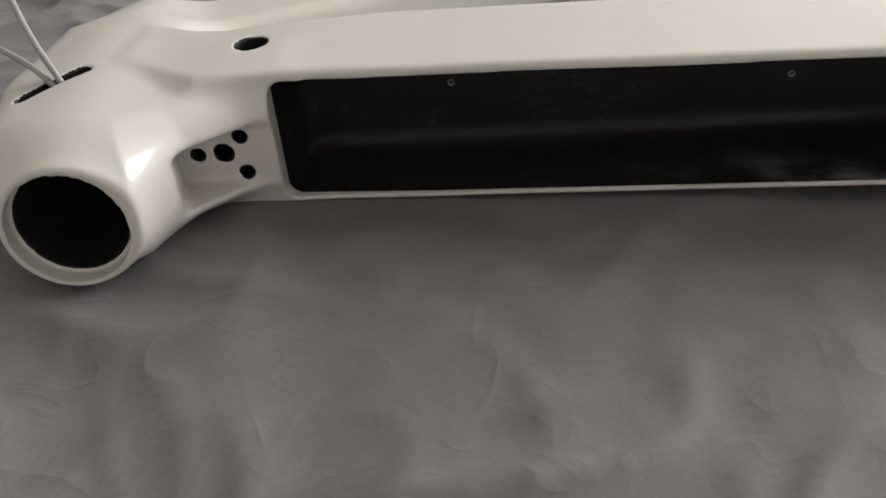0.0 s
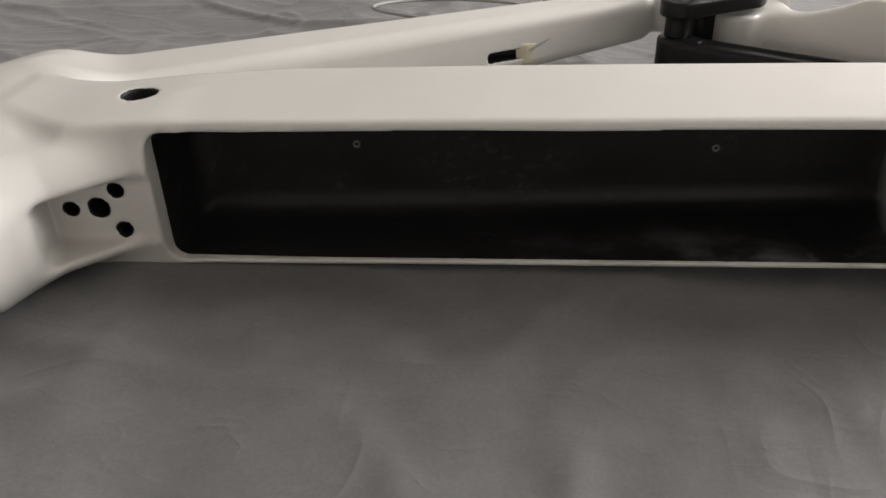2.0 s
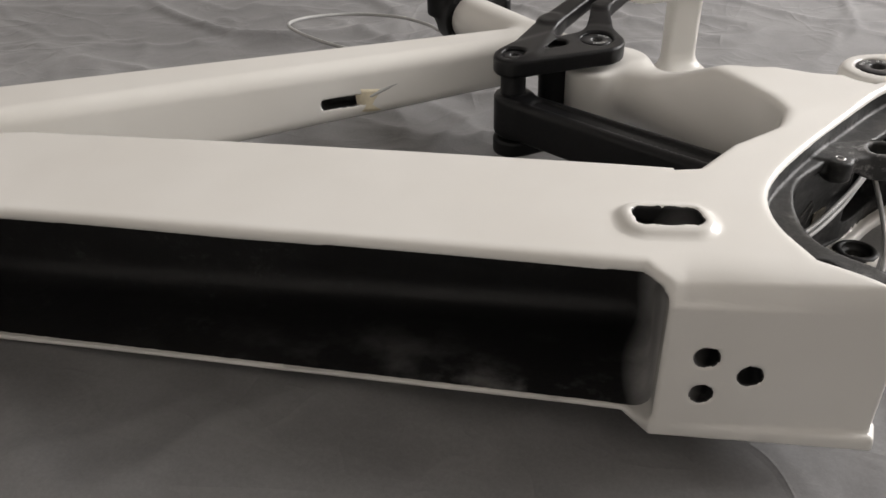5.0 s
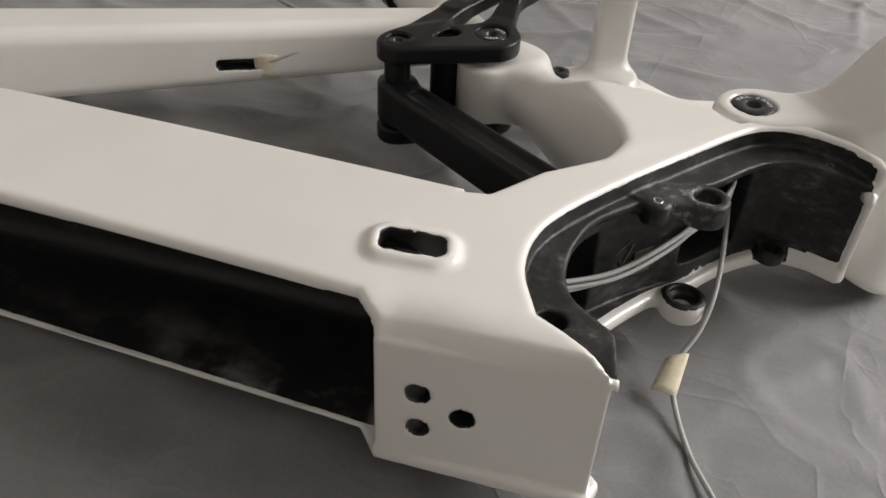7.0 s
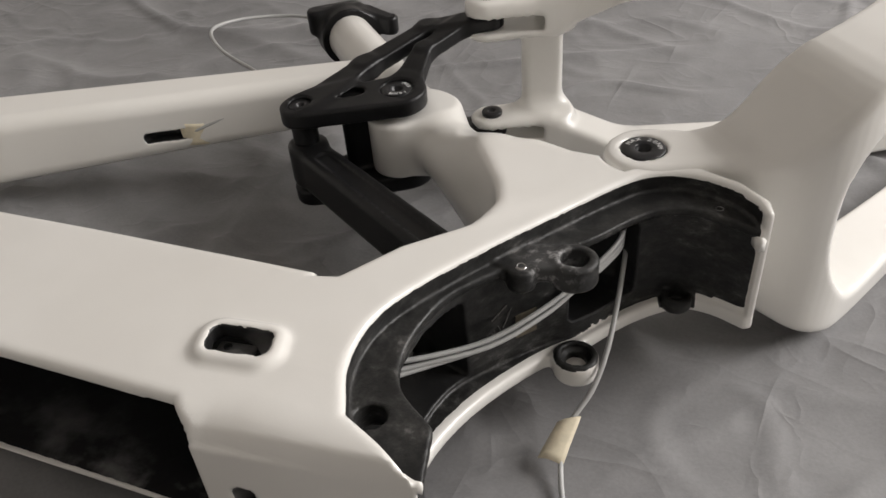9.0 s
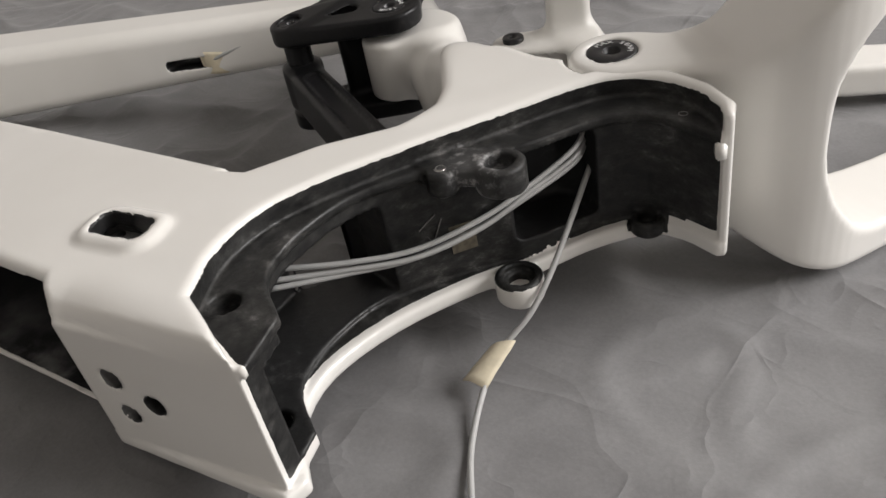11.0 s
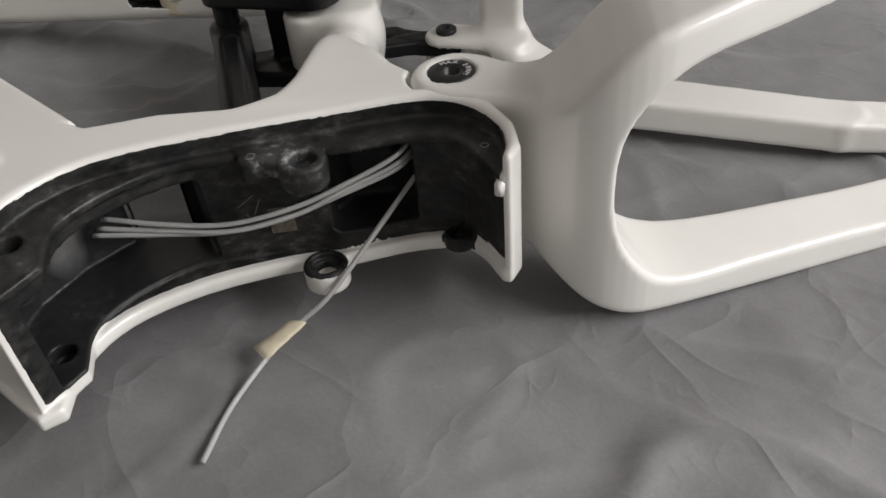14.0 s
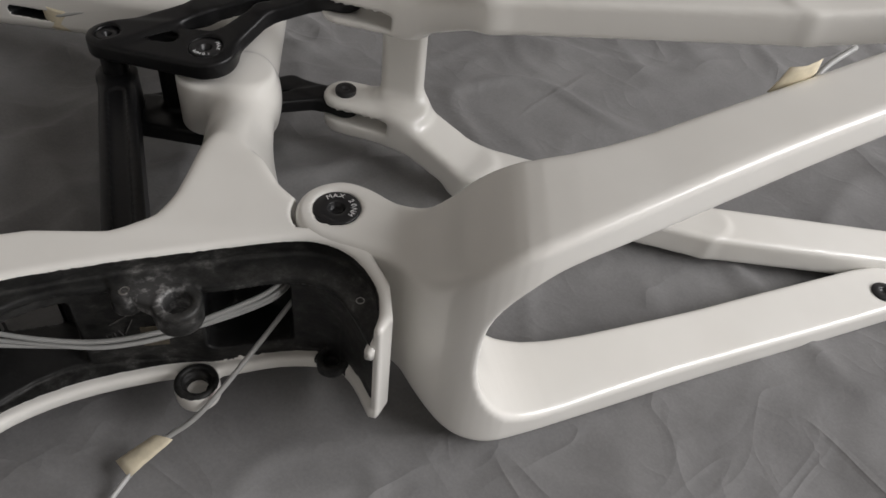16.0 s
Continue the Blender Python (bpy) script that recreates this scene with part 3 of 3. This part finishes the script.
front = solid("front_triangle", front_shape, (-0.30, 0.235, -0.052), (0.575, 0.89, 0.056), 0.0018, PAINT, frame_root, "pearl white carbon front frame with open battery and motor bays", front_bare_and_shade, front_unshaded_dust)


def rear_plane(y, w):
    """The rear end leans a little out of the middle plane."""
    return w - 0.040 * np.maximum(y - 0.56, 0)


ARM_PLAN = round_off([(0.472, 0.6505), (0.495, 0.652), (0.525, 0.664), (0.573, 0.700), (0.622, 0.800), (0.667, 0.900), (0.730, 1.026), (0.776, 1.020), (0.717, 0.900), (0.669, 0.800), (0.627, 0.700), (0.607, 0.652), (0.595, 0.628), (0.575, 0.613), (0.550, 0.613), (0.520, 0.620), (0.495, 0.608), (0.472, 0.599), (0.454, 0.606), (0.4465, 0.624), (0.455, 0.643)], 2)
# side view of the arm: distance along it, height over its middle plane
ARM_TOP = [(0.70, 0.0470), (0.785, 0.0470), (0.802, 0.0520), (0.815, 0.0645), (0.826, 0.0780), (0.841, 0.0905), (0.862, 0.0990), (0.92, 0.1070), (0.98, 0.1145), (1.17, 0.1330), (1.30, 0.1410)]
ARM_LOW = [(1.30, -0.1440), (1.17, -0.1330), (1.06, -0.1180), (1.00, -0.1080), (0.943, -0.0965), (0.898, -0.0865), (0.856, -0.0770), (0.839, -0.0715), (0.826, -0.0655), (0.810, -0.0560), (0.795, -0.0470), (0.70, -0.0470)]
ARM_SIDE = ARM_TOP[:1] + smooth_line(ARM_TOP[1:], 3) + smooth_line(ARM_LOW[:-1], 3) + ARM_LOW[-1:]
ARM_WINDOW = smooth_line([(1.30, 0.1180), (1.17, 0.1110), (0.99, 0.0895), (0.92, 0.0820), (0.886, 0.0795), (0.865, 0.0740), (0.849, 0.0610), (0.8395, 0.0410), (0.8375, 0.0150), (0.8390, -0.0060), (0.8450, -0.0260), (0.857, -0.0440), (0.870, -0.0550), (0.892, -0.0630), (0.935, -0.0700), (0.99, -0.0800), (1.06, -0.0930), (1.17, -0.1080), (1.30, -0.1200)], 3)


def sampled(pts, lo, hi, step=0.0012):
    """An outline's distance, looked up on a fine grid."""
    nu, nv = int((hi[0] - lo[0]) / step) + 2, int((hi[1] - lo[1]) / step) + 2
    grid = outline(lo[0] + step * np.arange(nu)[:, None], lo[1] + step * np.arange(nv)[None, :], pts)

    def at(u, v):
        a = np.clip((u - lo[0]) / step, 0, nu - 1.001)
        b = np.clip((v - lo[1]) / step, 0, nv - 1.001)
        i, j = a.astype(np.int32), b.astype(np.int32)
        a, b = a - i, b - j
        return (grid[i, j] * (1 - a) + grid[i + 1, j] * a) * (1 - b) + (grid[i, j + 1] * (1 - a) + grid[i + 1, j + 1] * a) * b
    return at


ARM_SIDE_AT = sampled(ARM_SIDE, (0.60, -0.20), (1.42, 0.21))
ARM_WINDOW_AT = sampled(ARM_WINDOW, (0.60, -0.20), (1.42, 0.21))


def swingarm_shape(x, y, w):
    m = rear_plane(y, w)
    along = x * 0.55 + y * 0.83
    across = y * 0.55 - x * 0.83
    side = ARM_SIDE_AT(along - 0.3 * (across + 0.14), m)
    d = smax(outline(x, y, ARM_PLAN), side, 0.0065)
    d = smax(d, -ARM_WINDOW_AT(along, m), 0.0045)
    inner = np.maximum(np.abs(w) - 0.0292, np.hypot(x - 0.472, y - 0.624) - 0.046)
    cap = np.maximum(np.hypot(x - 0.472, y - 0.624) - 0.0137, 0.0425 - np.abs(w))
    return np.maximum(d, -np.minimum(inner, cap))


swing = solid("swingarm", swingarm_shape, (0.43, 0.58, -0.145), (0.81, 1.05, 0.18), 0.0022, PAINT, frame_root, "pearl white carbon rear swingarm")


def seatstay_shape(x, y, w):
    m = np.abs(rear_plane(y, w))
    clevis = tube(x, y, m, (0.321, 0.777), (0.368, 0.800), 0.0175, 0.019, 0.0160, 0.0160, 0.005, 0.0510, 0.052)
    bend = tube(x, y, m, (0.368, 0.800), (0.430, 0.815), 0.019, 0.020, 0.015, 0.013, 0.006, 0.052, 0.078)
    stay = tube(x, y, m, (0.430, 0.815), (0.600, 0.918), 0.022, 0.019, 0.013, 0.013, 0.004, 0.078, 0.101)
    tip = tube(x, y, m, (0.600, 0.918), (0.748, 1.046), 0.019, 0.019, 0.013, 0.0125, 0.004, 0.101, 0.122)
    stay = smin(stay, tip, 0.002)
    bridge = tube(x, y, m, (0.347, 0.800), (0.366, 0.812), 0.0055, 0.0070, 0.07, 0.07, 0.004)
    d = smin(smin(smin(clevis, bend, 0.008), stay, 0.007), bridge, 0.014)
    gap = tube(x, y, m, (0.300, 0.765), (0.338, 0.785), 0.03, 0.03, 0.0060, 0.0060, 0.001, 0.0480, 0.0480)
    return np.maximum(d, -gap)


stays = solid("seatstay", seatstay_shape, (0.29, 0.74, -0.145), (0.80, 1.09, 0.178), 0.003, PAINT, frame_root, "pearl white carbon seatstay assembly")


def rocker_shape(x, y, w):
    m = np.abs(rear_plane(y, w))
    nose = tube(x, y, m, (0.228, 0.636), (0.286, 0.676), 0.0150, 0.0215, 0.0065, 0.0065, 0.002, 0.0325, 0.0305)
    long = tube(x, y, m, (0.232, 0.642), (0.248, 0.702), 0.012, 0.009, 0.0065, 0.006, 0.002, 0.0325, 0.036)
    bend = tube(x, y, m, (0.248, 0.702), (0.278, 0.757), 0.009, 0.0075, 0.006, 0.006, 0.002, 0.036, 0.044)
    tail = tube(x, y, m, (0.278, 0.757), (0.322, 0.777), 0.0085, 0.012, 0.006, 0.005, 0.002, 0.044, 0.048)
    short = tube(x, y, m, (0.288, 0.682), (0.286, 0.728), 0.012, 0.007, 0.006, 0.006, 0.002, 0.0305, 0.040)
    short2 = tube(x, y, m, (0.286, 0.728), (0.305, 0.768), 0.007, 0.008, 0.006, 0.006, 0.002, 0.040, 0.046)
    d = smin(smin(nose, long, 0.008), smin(bend, tail, 0.006), 0.006)
    d = smin(d, smin(short, short2, 0.004), 0.006)
    web = tube(x, y, m, (0.252, 0.664), (0.262, 0.672), 0.008, 0.008, 0.034, 0.034, 0.003)
    shaft = np.maximum(np.hypot(x - 0.228, y - 0.636) - 0.0095, m - 0.034)
    d = np.minimum(smin(d, web, 0.005), shaft)
    pocket = np.minimum(tube(x, y, w, (0.241, 0.653), (0.258, 0.665), 0.0068, 0.0068, 0.003, 0.003, 0.001, 0.0395, 0.0385), disc(x, y, w, (0.228, 0.636), 0.0085, 0.0355, 0.06))
    pocket = np.minimum(pocket, disc(x, y, w, (0.286, 0.676), 0.0120, 0.0345, 0.06))
    return np.maximum(d, -pocket)


rocker = solid("rocker_link", rocker_shape, (0.20, 0.60, -0.06), (0.35, 0.81, 0.075), 0.0018, BLACK, frame_root, "black anodised aluminium rocker link")


def strut_shape(x, y, w):
    bar = tube(x, y, w, (0.232, 0.632), (0.392, 0.532), 0.0125, 0.0135, 0.0155, 0.0165, 0.004, -0.005, -0.004)
    eye = slab(np.hypot(x - 0.228, y - 0.636) - 0.0145, w, -0.020, 0.012, 0.003)
    d = smin(bar, eye, 0.006)
    groove = tube(x, y, w, (0.250, 0.621), (0.40, 0.527), 0.006, 0.006, 0.004, 0.004, 0.001, 0.013, 0.013)
    return np.maximum(d, -groove)


strut = solid("shock_strut", strut_shape, (0.20, 0.50, -0.03), (0.42, 0.66, 0.03), 0.002, BLACK, frame_root, "black shock extension bar")


# ---- bolts, clamp and lettering ----
def lathe(profile, sides=40):
    """A bmesh turned about z from a list of (radius, height)."""
    bm = bmesh.new()
    rings = []
    for r, z in profile:
        rings.append([bm.verts.new((r * math.cos(a), r * math.sin(a), z)) for a in [2 * math.pi * k / sides for k in range(sides)]])
    for a, b in zip(rings, rings[1:]):
        for k in range(sides):
            bm.faces.new((a[k], a[(k + 1) % sides], b[(k + 1) % sides], b[k]))
    bm.faces.new(rings[-1])
    bm.faces.new(rings[0][::-1])
    return bm


def bolt(name, place, r, label, tilt=0.0, deep=0.004):
    socket = r * 0.36
    ob = part(name, lathe([(r, -0.004), (r, 0.0006), (r * 0.95, 0.0012), (r * 0.62, 0.0012), (socket + 0.0006, 0.0011), (socket, 0.0006), (socket * 0.95, -deep), (0.0003, -deep - 0.0001)]), BOLT, frame_root, label)
    ob.matrix_basis = pose(*place, tilt, 0, 0)
    return ob


def lettering(text, parent, radius, middle, size, spread):
    """Letters on an arc, clockwise, their heads outwards; middle: degrees in plan."""
    bm = bmesh.new()
    for i, ch in enumerate(text):
        cu = bpy.data.curves.new("letter", "FONT")
        cu.body, cu.size, cu.align_x, cu.extrude = ch, size, "CENTER", 0.0001
        ob = bpy.data.objects.new("letter", cu)
        me = bpy.data.meshes.new_from_object(ob)
        a = middle - (i - (len(text) - 1) / 2) * spread
        me.transform(pose(radius * math.cos(radians(a)), radius * math.sin(radians(a)), 0.00135, 0, 0, a - 90))
        bm.from_mesh(me)
        bpy.data.objects.remove(ob)
        bpy.data.curves.remove(cu)
        bpy.data.meshes.remove(me)
    return part("lettering", bm, MARK, parent, "small white printed torque marking", False)


main_bolt = bolt("pivot_bolt", (0.472, 0.624, 0.0484), 0.0135, "black main pivot bolt cap")
lettering("MAX", main_bolt, 0.0082, 141, 0.0046, 22)
lettering("20NM", main_bolt, 0.0082, 45, 0.0046, 22)
link_bolt = bolt("pivot_bolt", (0.286, 0.676, 0.0406), 0.0118, "black rocker pivot bolt cap")
lettering("MAX", link_bolt, 0.0075, 55, 0.0040, 22)
lettering("10NM", link_bolt, 0.0075, -60, 0.0040, 22)
bolt("pivot_bolt", (0.322, 0.777, 0.0770), 0.0085, "small black clevis bolt", 0.0, 0.0004)
bolt("pivot_bolt", (0.322, 0.777, -0.0240), 0.0085, "small black clevis bolt", 0.0, 0.0004)
bolt("pivot_bolt", (0.737, 0.975, -0.0948), 0.0095, "small black dropout pivot bolt", 0.0, 0.0004)
bolt("link_bolt", (0.228, 0.636, 0.0405), 0.0083, "black shock bolt in the rocker nose")


def clamp_shape(x, y, w):
    ring = pipe(x, y, w, (0.143, 0.857), (0.158, 0.842), 0.0275, 0.0275)
    ear = tube(x, y, w, (0.125, 0.842), (0.148, 0.868), 0.010, 0.010, 0.012, 0.012, 0.003, 0.014, 0.012)
    lever = tube(x, y, w, (0.165, 0.868), (0.186, 0.872), 0.009, 0.008, 0.011, 0.009, 0.003, 0.010, 0.004)
    d = smin(smin(ring, ear, 0.006), lever, 0.006)
    return np.maximum(d, -pipe(x, y, w, (0.13, 0.870), (0.17, 0.830), 0.0205, 0.0205))


solid("seat_clamp", clamp_shape, (0.10, 0.80, -0.035), (0.21, 0.90, 0.035), 0.002, BLACK, frame_root, "black aluminium seat post clamp")


def insert(place, r):
    ob = part("threaded_insert", lathe([(r, -0.002), (r, 0.0004), (r * 0.55, 0.0006), (r * 0.5, -0.0018), (0.0002, -0.002)], 20), STEEL, front, "small bare metal threaded insert")
    ob.matrix_basis = pose(*place)


for cx in (-0.003, 0.221):
    ob = part("threaded_insert", lathe([(0.0025, -0.002), (0.0025, 0.0004), (0.0013, 0.0006), (0.0011, -0.0018), (0.0002, -0.002)], 20), STEEL, front, "small bare metal insert in the battery bay")
    ob.matrix_basis = pose(cx, 0.4276 + 0.045 * cx, 0.0060 if cx < 0 else 0.0015, 90, 0, 0)
for spot in ((0.415, 0.382, 0.0303), (0.431, 0.511, 0.0362), (0.521, 0.594, 0.0340)):
    insert(spot, 0.0032)


def tab(place, size, angle):
    bm = bmesh.new()
    bmesh.ops.create_cube(bm, size=1, matrix=Matrix.Diagonal((*size, 1)))
    bmesh.ops.bevel(bm, geom=bm.edges[:], offset=0.0008, segments=2, affect="EDGES")
    ob = part("locating_tab", bm, PAINT, front, "small white locating tab")
    ob.matrix_basis = pose(*place, 0, 0, angle)
    at = ob.data.attributes.new("bare", "FLOAT", "POINT")
    at.data.foreach_set("value", np.ones(len(ob.data.vertices), np.float32))


tab((0.5440, 0.5790, 0.0270), (0.005, 0.009, 0.008), 25)
tab((0.4195, 0.3755, 0.0230), (0.009, 0.005, 0.006), -35)


def port_plate():
    bm = bmesh.new()
    bmesh.ops.create_cube(bm, size=1, matrix=Matrix.Diagonal((0.019, 0.014, 0.003, 1)))
    bmesh.ops.bevel(bm, geom=bm.edges[:], offset=0.0008, segments=2, affect="EDGES")
    ob = part("port_plate", bm, CARBON_GREY, front, "grey bracket inside the side port")
    ob.matrix_basis = pose(0.3245, 0.405, 0.0405, 0, 0, 6)
    # No hole is cut: a flat black disc paints in its dark inside.
    hole = part("hole_shade", lathe([(0.0022, -0.0001), (0.0022, 0.0001), (0.0002, 0.0001)], 20), BOLT, ob)
    hole.matrix_basis = pose(-0.004, 0.003, 0.0017)


STICKER = plain("brown_sticker", (0.10, 0.085, 0.06), 0.5, 0.0, 0.4, 260.0)
bm_label = bmesh.new()
bmesh.ops.create_cube(bm_label, size=1, matrix=Matrix.Diagonal((0.014, 0.0006, 0.017, 1)))
part("sticker", bm_label, STICKER, front, "small worn brown sticker", False).matrix_basis = pose(0.4305, 0.5205, -0.012, 0, 0, 51)
ETCH = plain("scratched_carbon", (0.16, 0.155, 0.15), 0.6, 0.0, 0.3, 300.0)
for back, height, lean, size in ((0.0125, -0.002, 25, 0.013), (0.0165, -0.010, -20, 0.011), (0.0200, -0.012, -12, 0.010), (0.0230, -0.013, 8, 0.009), (0.0255, -0.013, 0, 0.009), (0.0175, 0.004, 55, 0.012)):
    bm_mark = bmesh.new()
    bmesh.ops.create_cube(bm_mark, size=1, matrix=Matrix.Diagonal((0.0005, 0.0006, size, 1)))
    part("etched_mark", bm_mark, ETCH, front, "pale scratched marking bar", False).matrix_basis = pose(0.4305 - 0.629 * back, 0.5205 - 0.777 * back, height, 0, 0, 51) @ pose(0, 0, 0, 0, lean, 0)
CARBON_GREY = plain("dusty_carbon", (0.20, 0.20, 0.195), 0.55, 0.0, 0.35, 120.0, 0.0, 0.0006)
port_plate()


# ---- cable liners and tape ----
def sheet(name, corners, fold, material, parent, label, thick=0.0005):
    """A small piece of tape: four corners, the middle lifted by fold."""
    bm = bmesh.new()
    n = 6
    grid = []
    a, b, c, d = [Vector(q) for q in corners]
    up = (b - a).cross(d - a).normalized()
    for j in range(n + 1):
        row = []
        for i in range(n + 1):
            u, v = i / n, j / n
            p = (a * (1 - u) + b * u) * (1 - v) + (d * (1 - u) + c * u) * v
            ruck = noise.noise(p * 160) * 0.0007
            row.append(p + up * (fold * math.sin(math.pi * u) + ruck))
        grid.append(row)
    top = [[bm.verts.new(p + up * thick) for p in row] for row in grid]
    low = [[bm.verts.new(p) for p in row] for row in grid]
    for j in range(n):
        for i in range(n):
            bm.faces.new((top[j][i], top[j][i + 1], top[j + 1][i + 1], top[j + 1][i]))
            bm.faces.new((low[j][i], low[j + 1][i], low[j + 1][i + 1], low[j][i + 1]))
    edge = [(0, i) for i in range(n)] + [(j, n) for j in range(n)] + [(n, n - i) for i in range(n)] + [(n - j, 0) for j in range(n)]
    for p, q in zip(edge, edge[1:] + edge[:1]):
        bm.faces.new((top[p[0]][p[1]], low[p[0]][p[1]], low[q[0]][q[1]], top[q[0]][q[1]]))
    return part(name, bm, material, parent, label)


def liner(points, r, label, name="cable_liner"):
    root = tagged(new(name), label, "cable", "cable liners")
    hose("tube", points, r, LINER, root)
    return root


loose = liner([(0.496, 0.406, 0.000), (0.479, 0.435, -0.001), (0.467, 0.470, 0.000), (0.4665, 0.492, 0.006), (0.4735, 0.509, 0.017), (0.4765, 0.528, 0.030), (0.4755, 0.556, 0.044), (0.472, 0.591, 0.058)], 0.0016, "white cable liner trailing from the motor bay onto cloth")
sheet("tape_flag", [(0.4545, 0.468, -0.001), (0.4690, 0.467, 0.000), (0.4712, 0.496, 0.008), (0.4590, 0.491, 0.004)], 0.0022, TAPE, loose, "beige masking tape folded round the liner")
for k, (dx, dz) in enumerate(((0.0, 0.0), (0.001, -0.0045), (-0.003, -0.007))):
    liner([(0.366, 0.448 - k * 0.004, 0.060 + dz), (0.394, 0.470, 0.056 + dz), (0.4185 + dx, 0.495, 0.053 + dz), (0.441 + dx, 0.524, 0.058 + dz), (0.457, 0.547, 0.067 + dz * 0.8), (0.470, 0.574, 0.076 + dz * 1.2), (0.468, 0.594, 0.080 + dz * 1.6)], 0.0015, "translucent white liner running between motor bay ports")
liner([(-0.230, 0.366, 0.050), (-0.238, 0.362, 0.078), (-0.262, 0.380, 0.084), (-0.300, 0.404, 0.086), (-0.345, 0.44, 0.07)], 0.0021, "white liner leaving the head cable port")
liner([(-0.229, 0.368, 0.050), (-0.234, 0.364, 0.080), (-0.252, 0.378, 0.104), (-0.275, 0.405, 0.130), (-0.31, 0.45, 0.145)], 0.0021, "white liner rising from the head cable port")
liner([(0.135, 0.862, 0.030), (0.122, 0.888, 0.010), (0.094, 0.934, 0.000), (0.046, 0.985, -0.012), (-0.012, 1.000, -0.018), (-0.060, 0.968, -0.015), (-0.066, 0.918, -0.008), (-0.010, 0.857, 0.002), (0.060, 0.812, 0.010), (0.112, 0.765, 0.030)], 0.0020, "white liner looping behind the top tube")
side = liner([(0.098, 0.668, 0.036), (0.106, 0.656, 0.0365), (0.124, 0.668, 0.043), (0.141, 0.681, 0.049)], 0.0016, "white liner taped beside the top tube slot")
sheet("tape_flag", [(0.0990, 0.6515, 0.025), (0.1150, 0.6620, 0.023), (0.1170, 0.6630, 0.042), (0.0975, 0.6505, 0.045)], 0.0016, TAPE, side, "pale masking tape patch over the slot")
stay_line = liner([(0.640, 0.800, 0.170), (0.634, 0.838, 0.188), (0.640, 0.868, 0.196)], 0.0018, "short white liner taped to the upper stay")
sheet("tape_flag", [(0.618, 0.812, 0.180), (0.632, 0.838, 0.182), (0.632, 0.836, 0.199), (0.622, 0.818, 0.196)], 0.002, TAPE, stay_line, "pale masking tape flag")
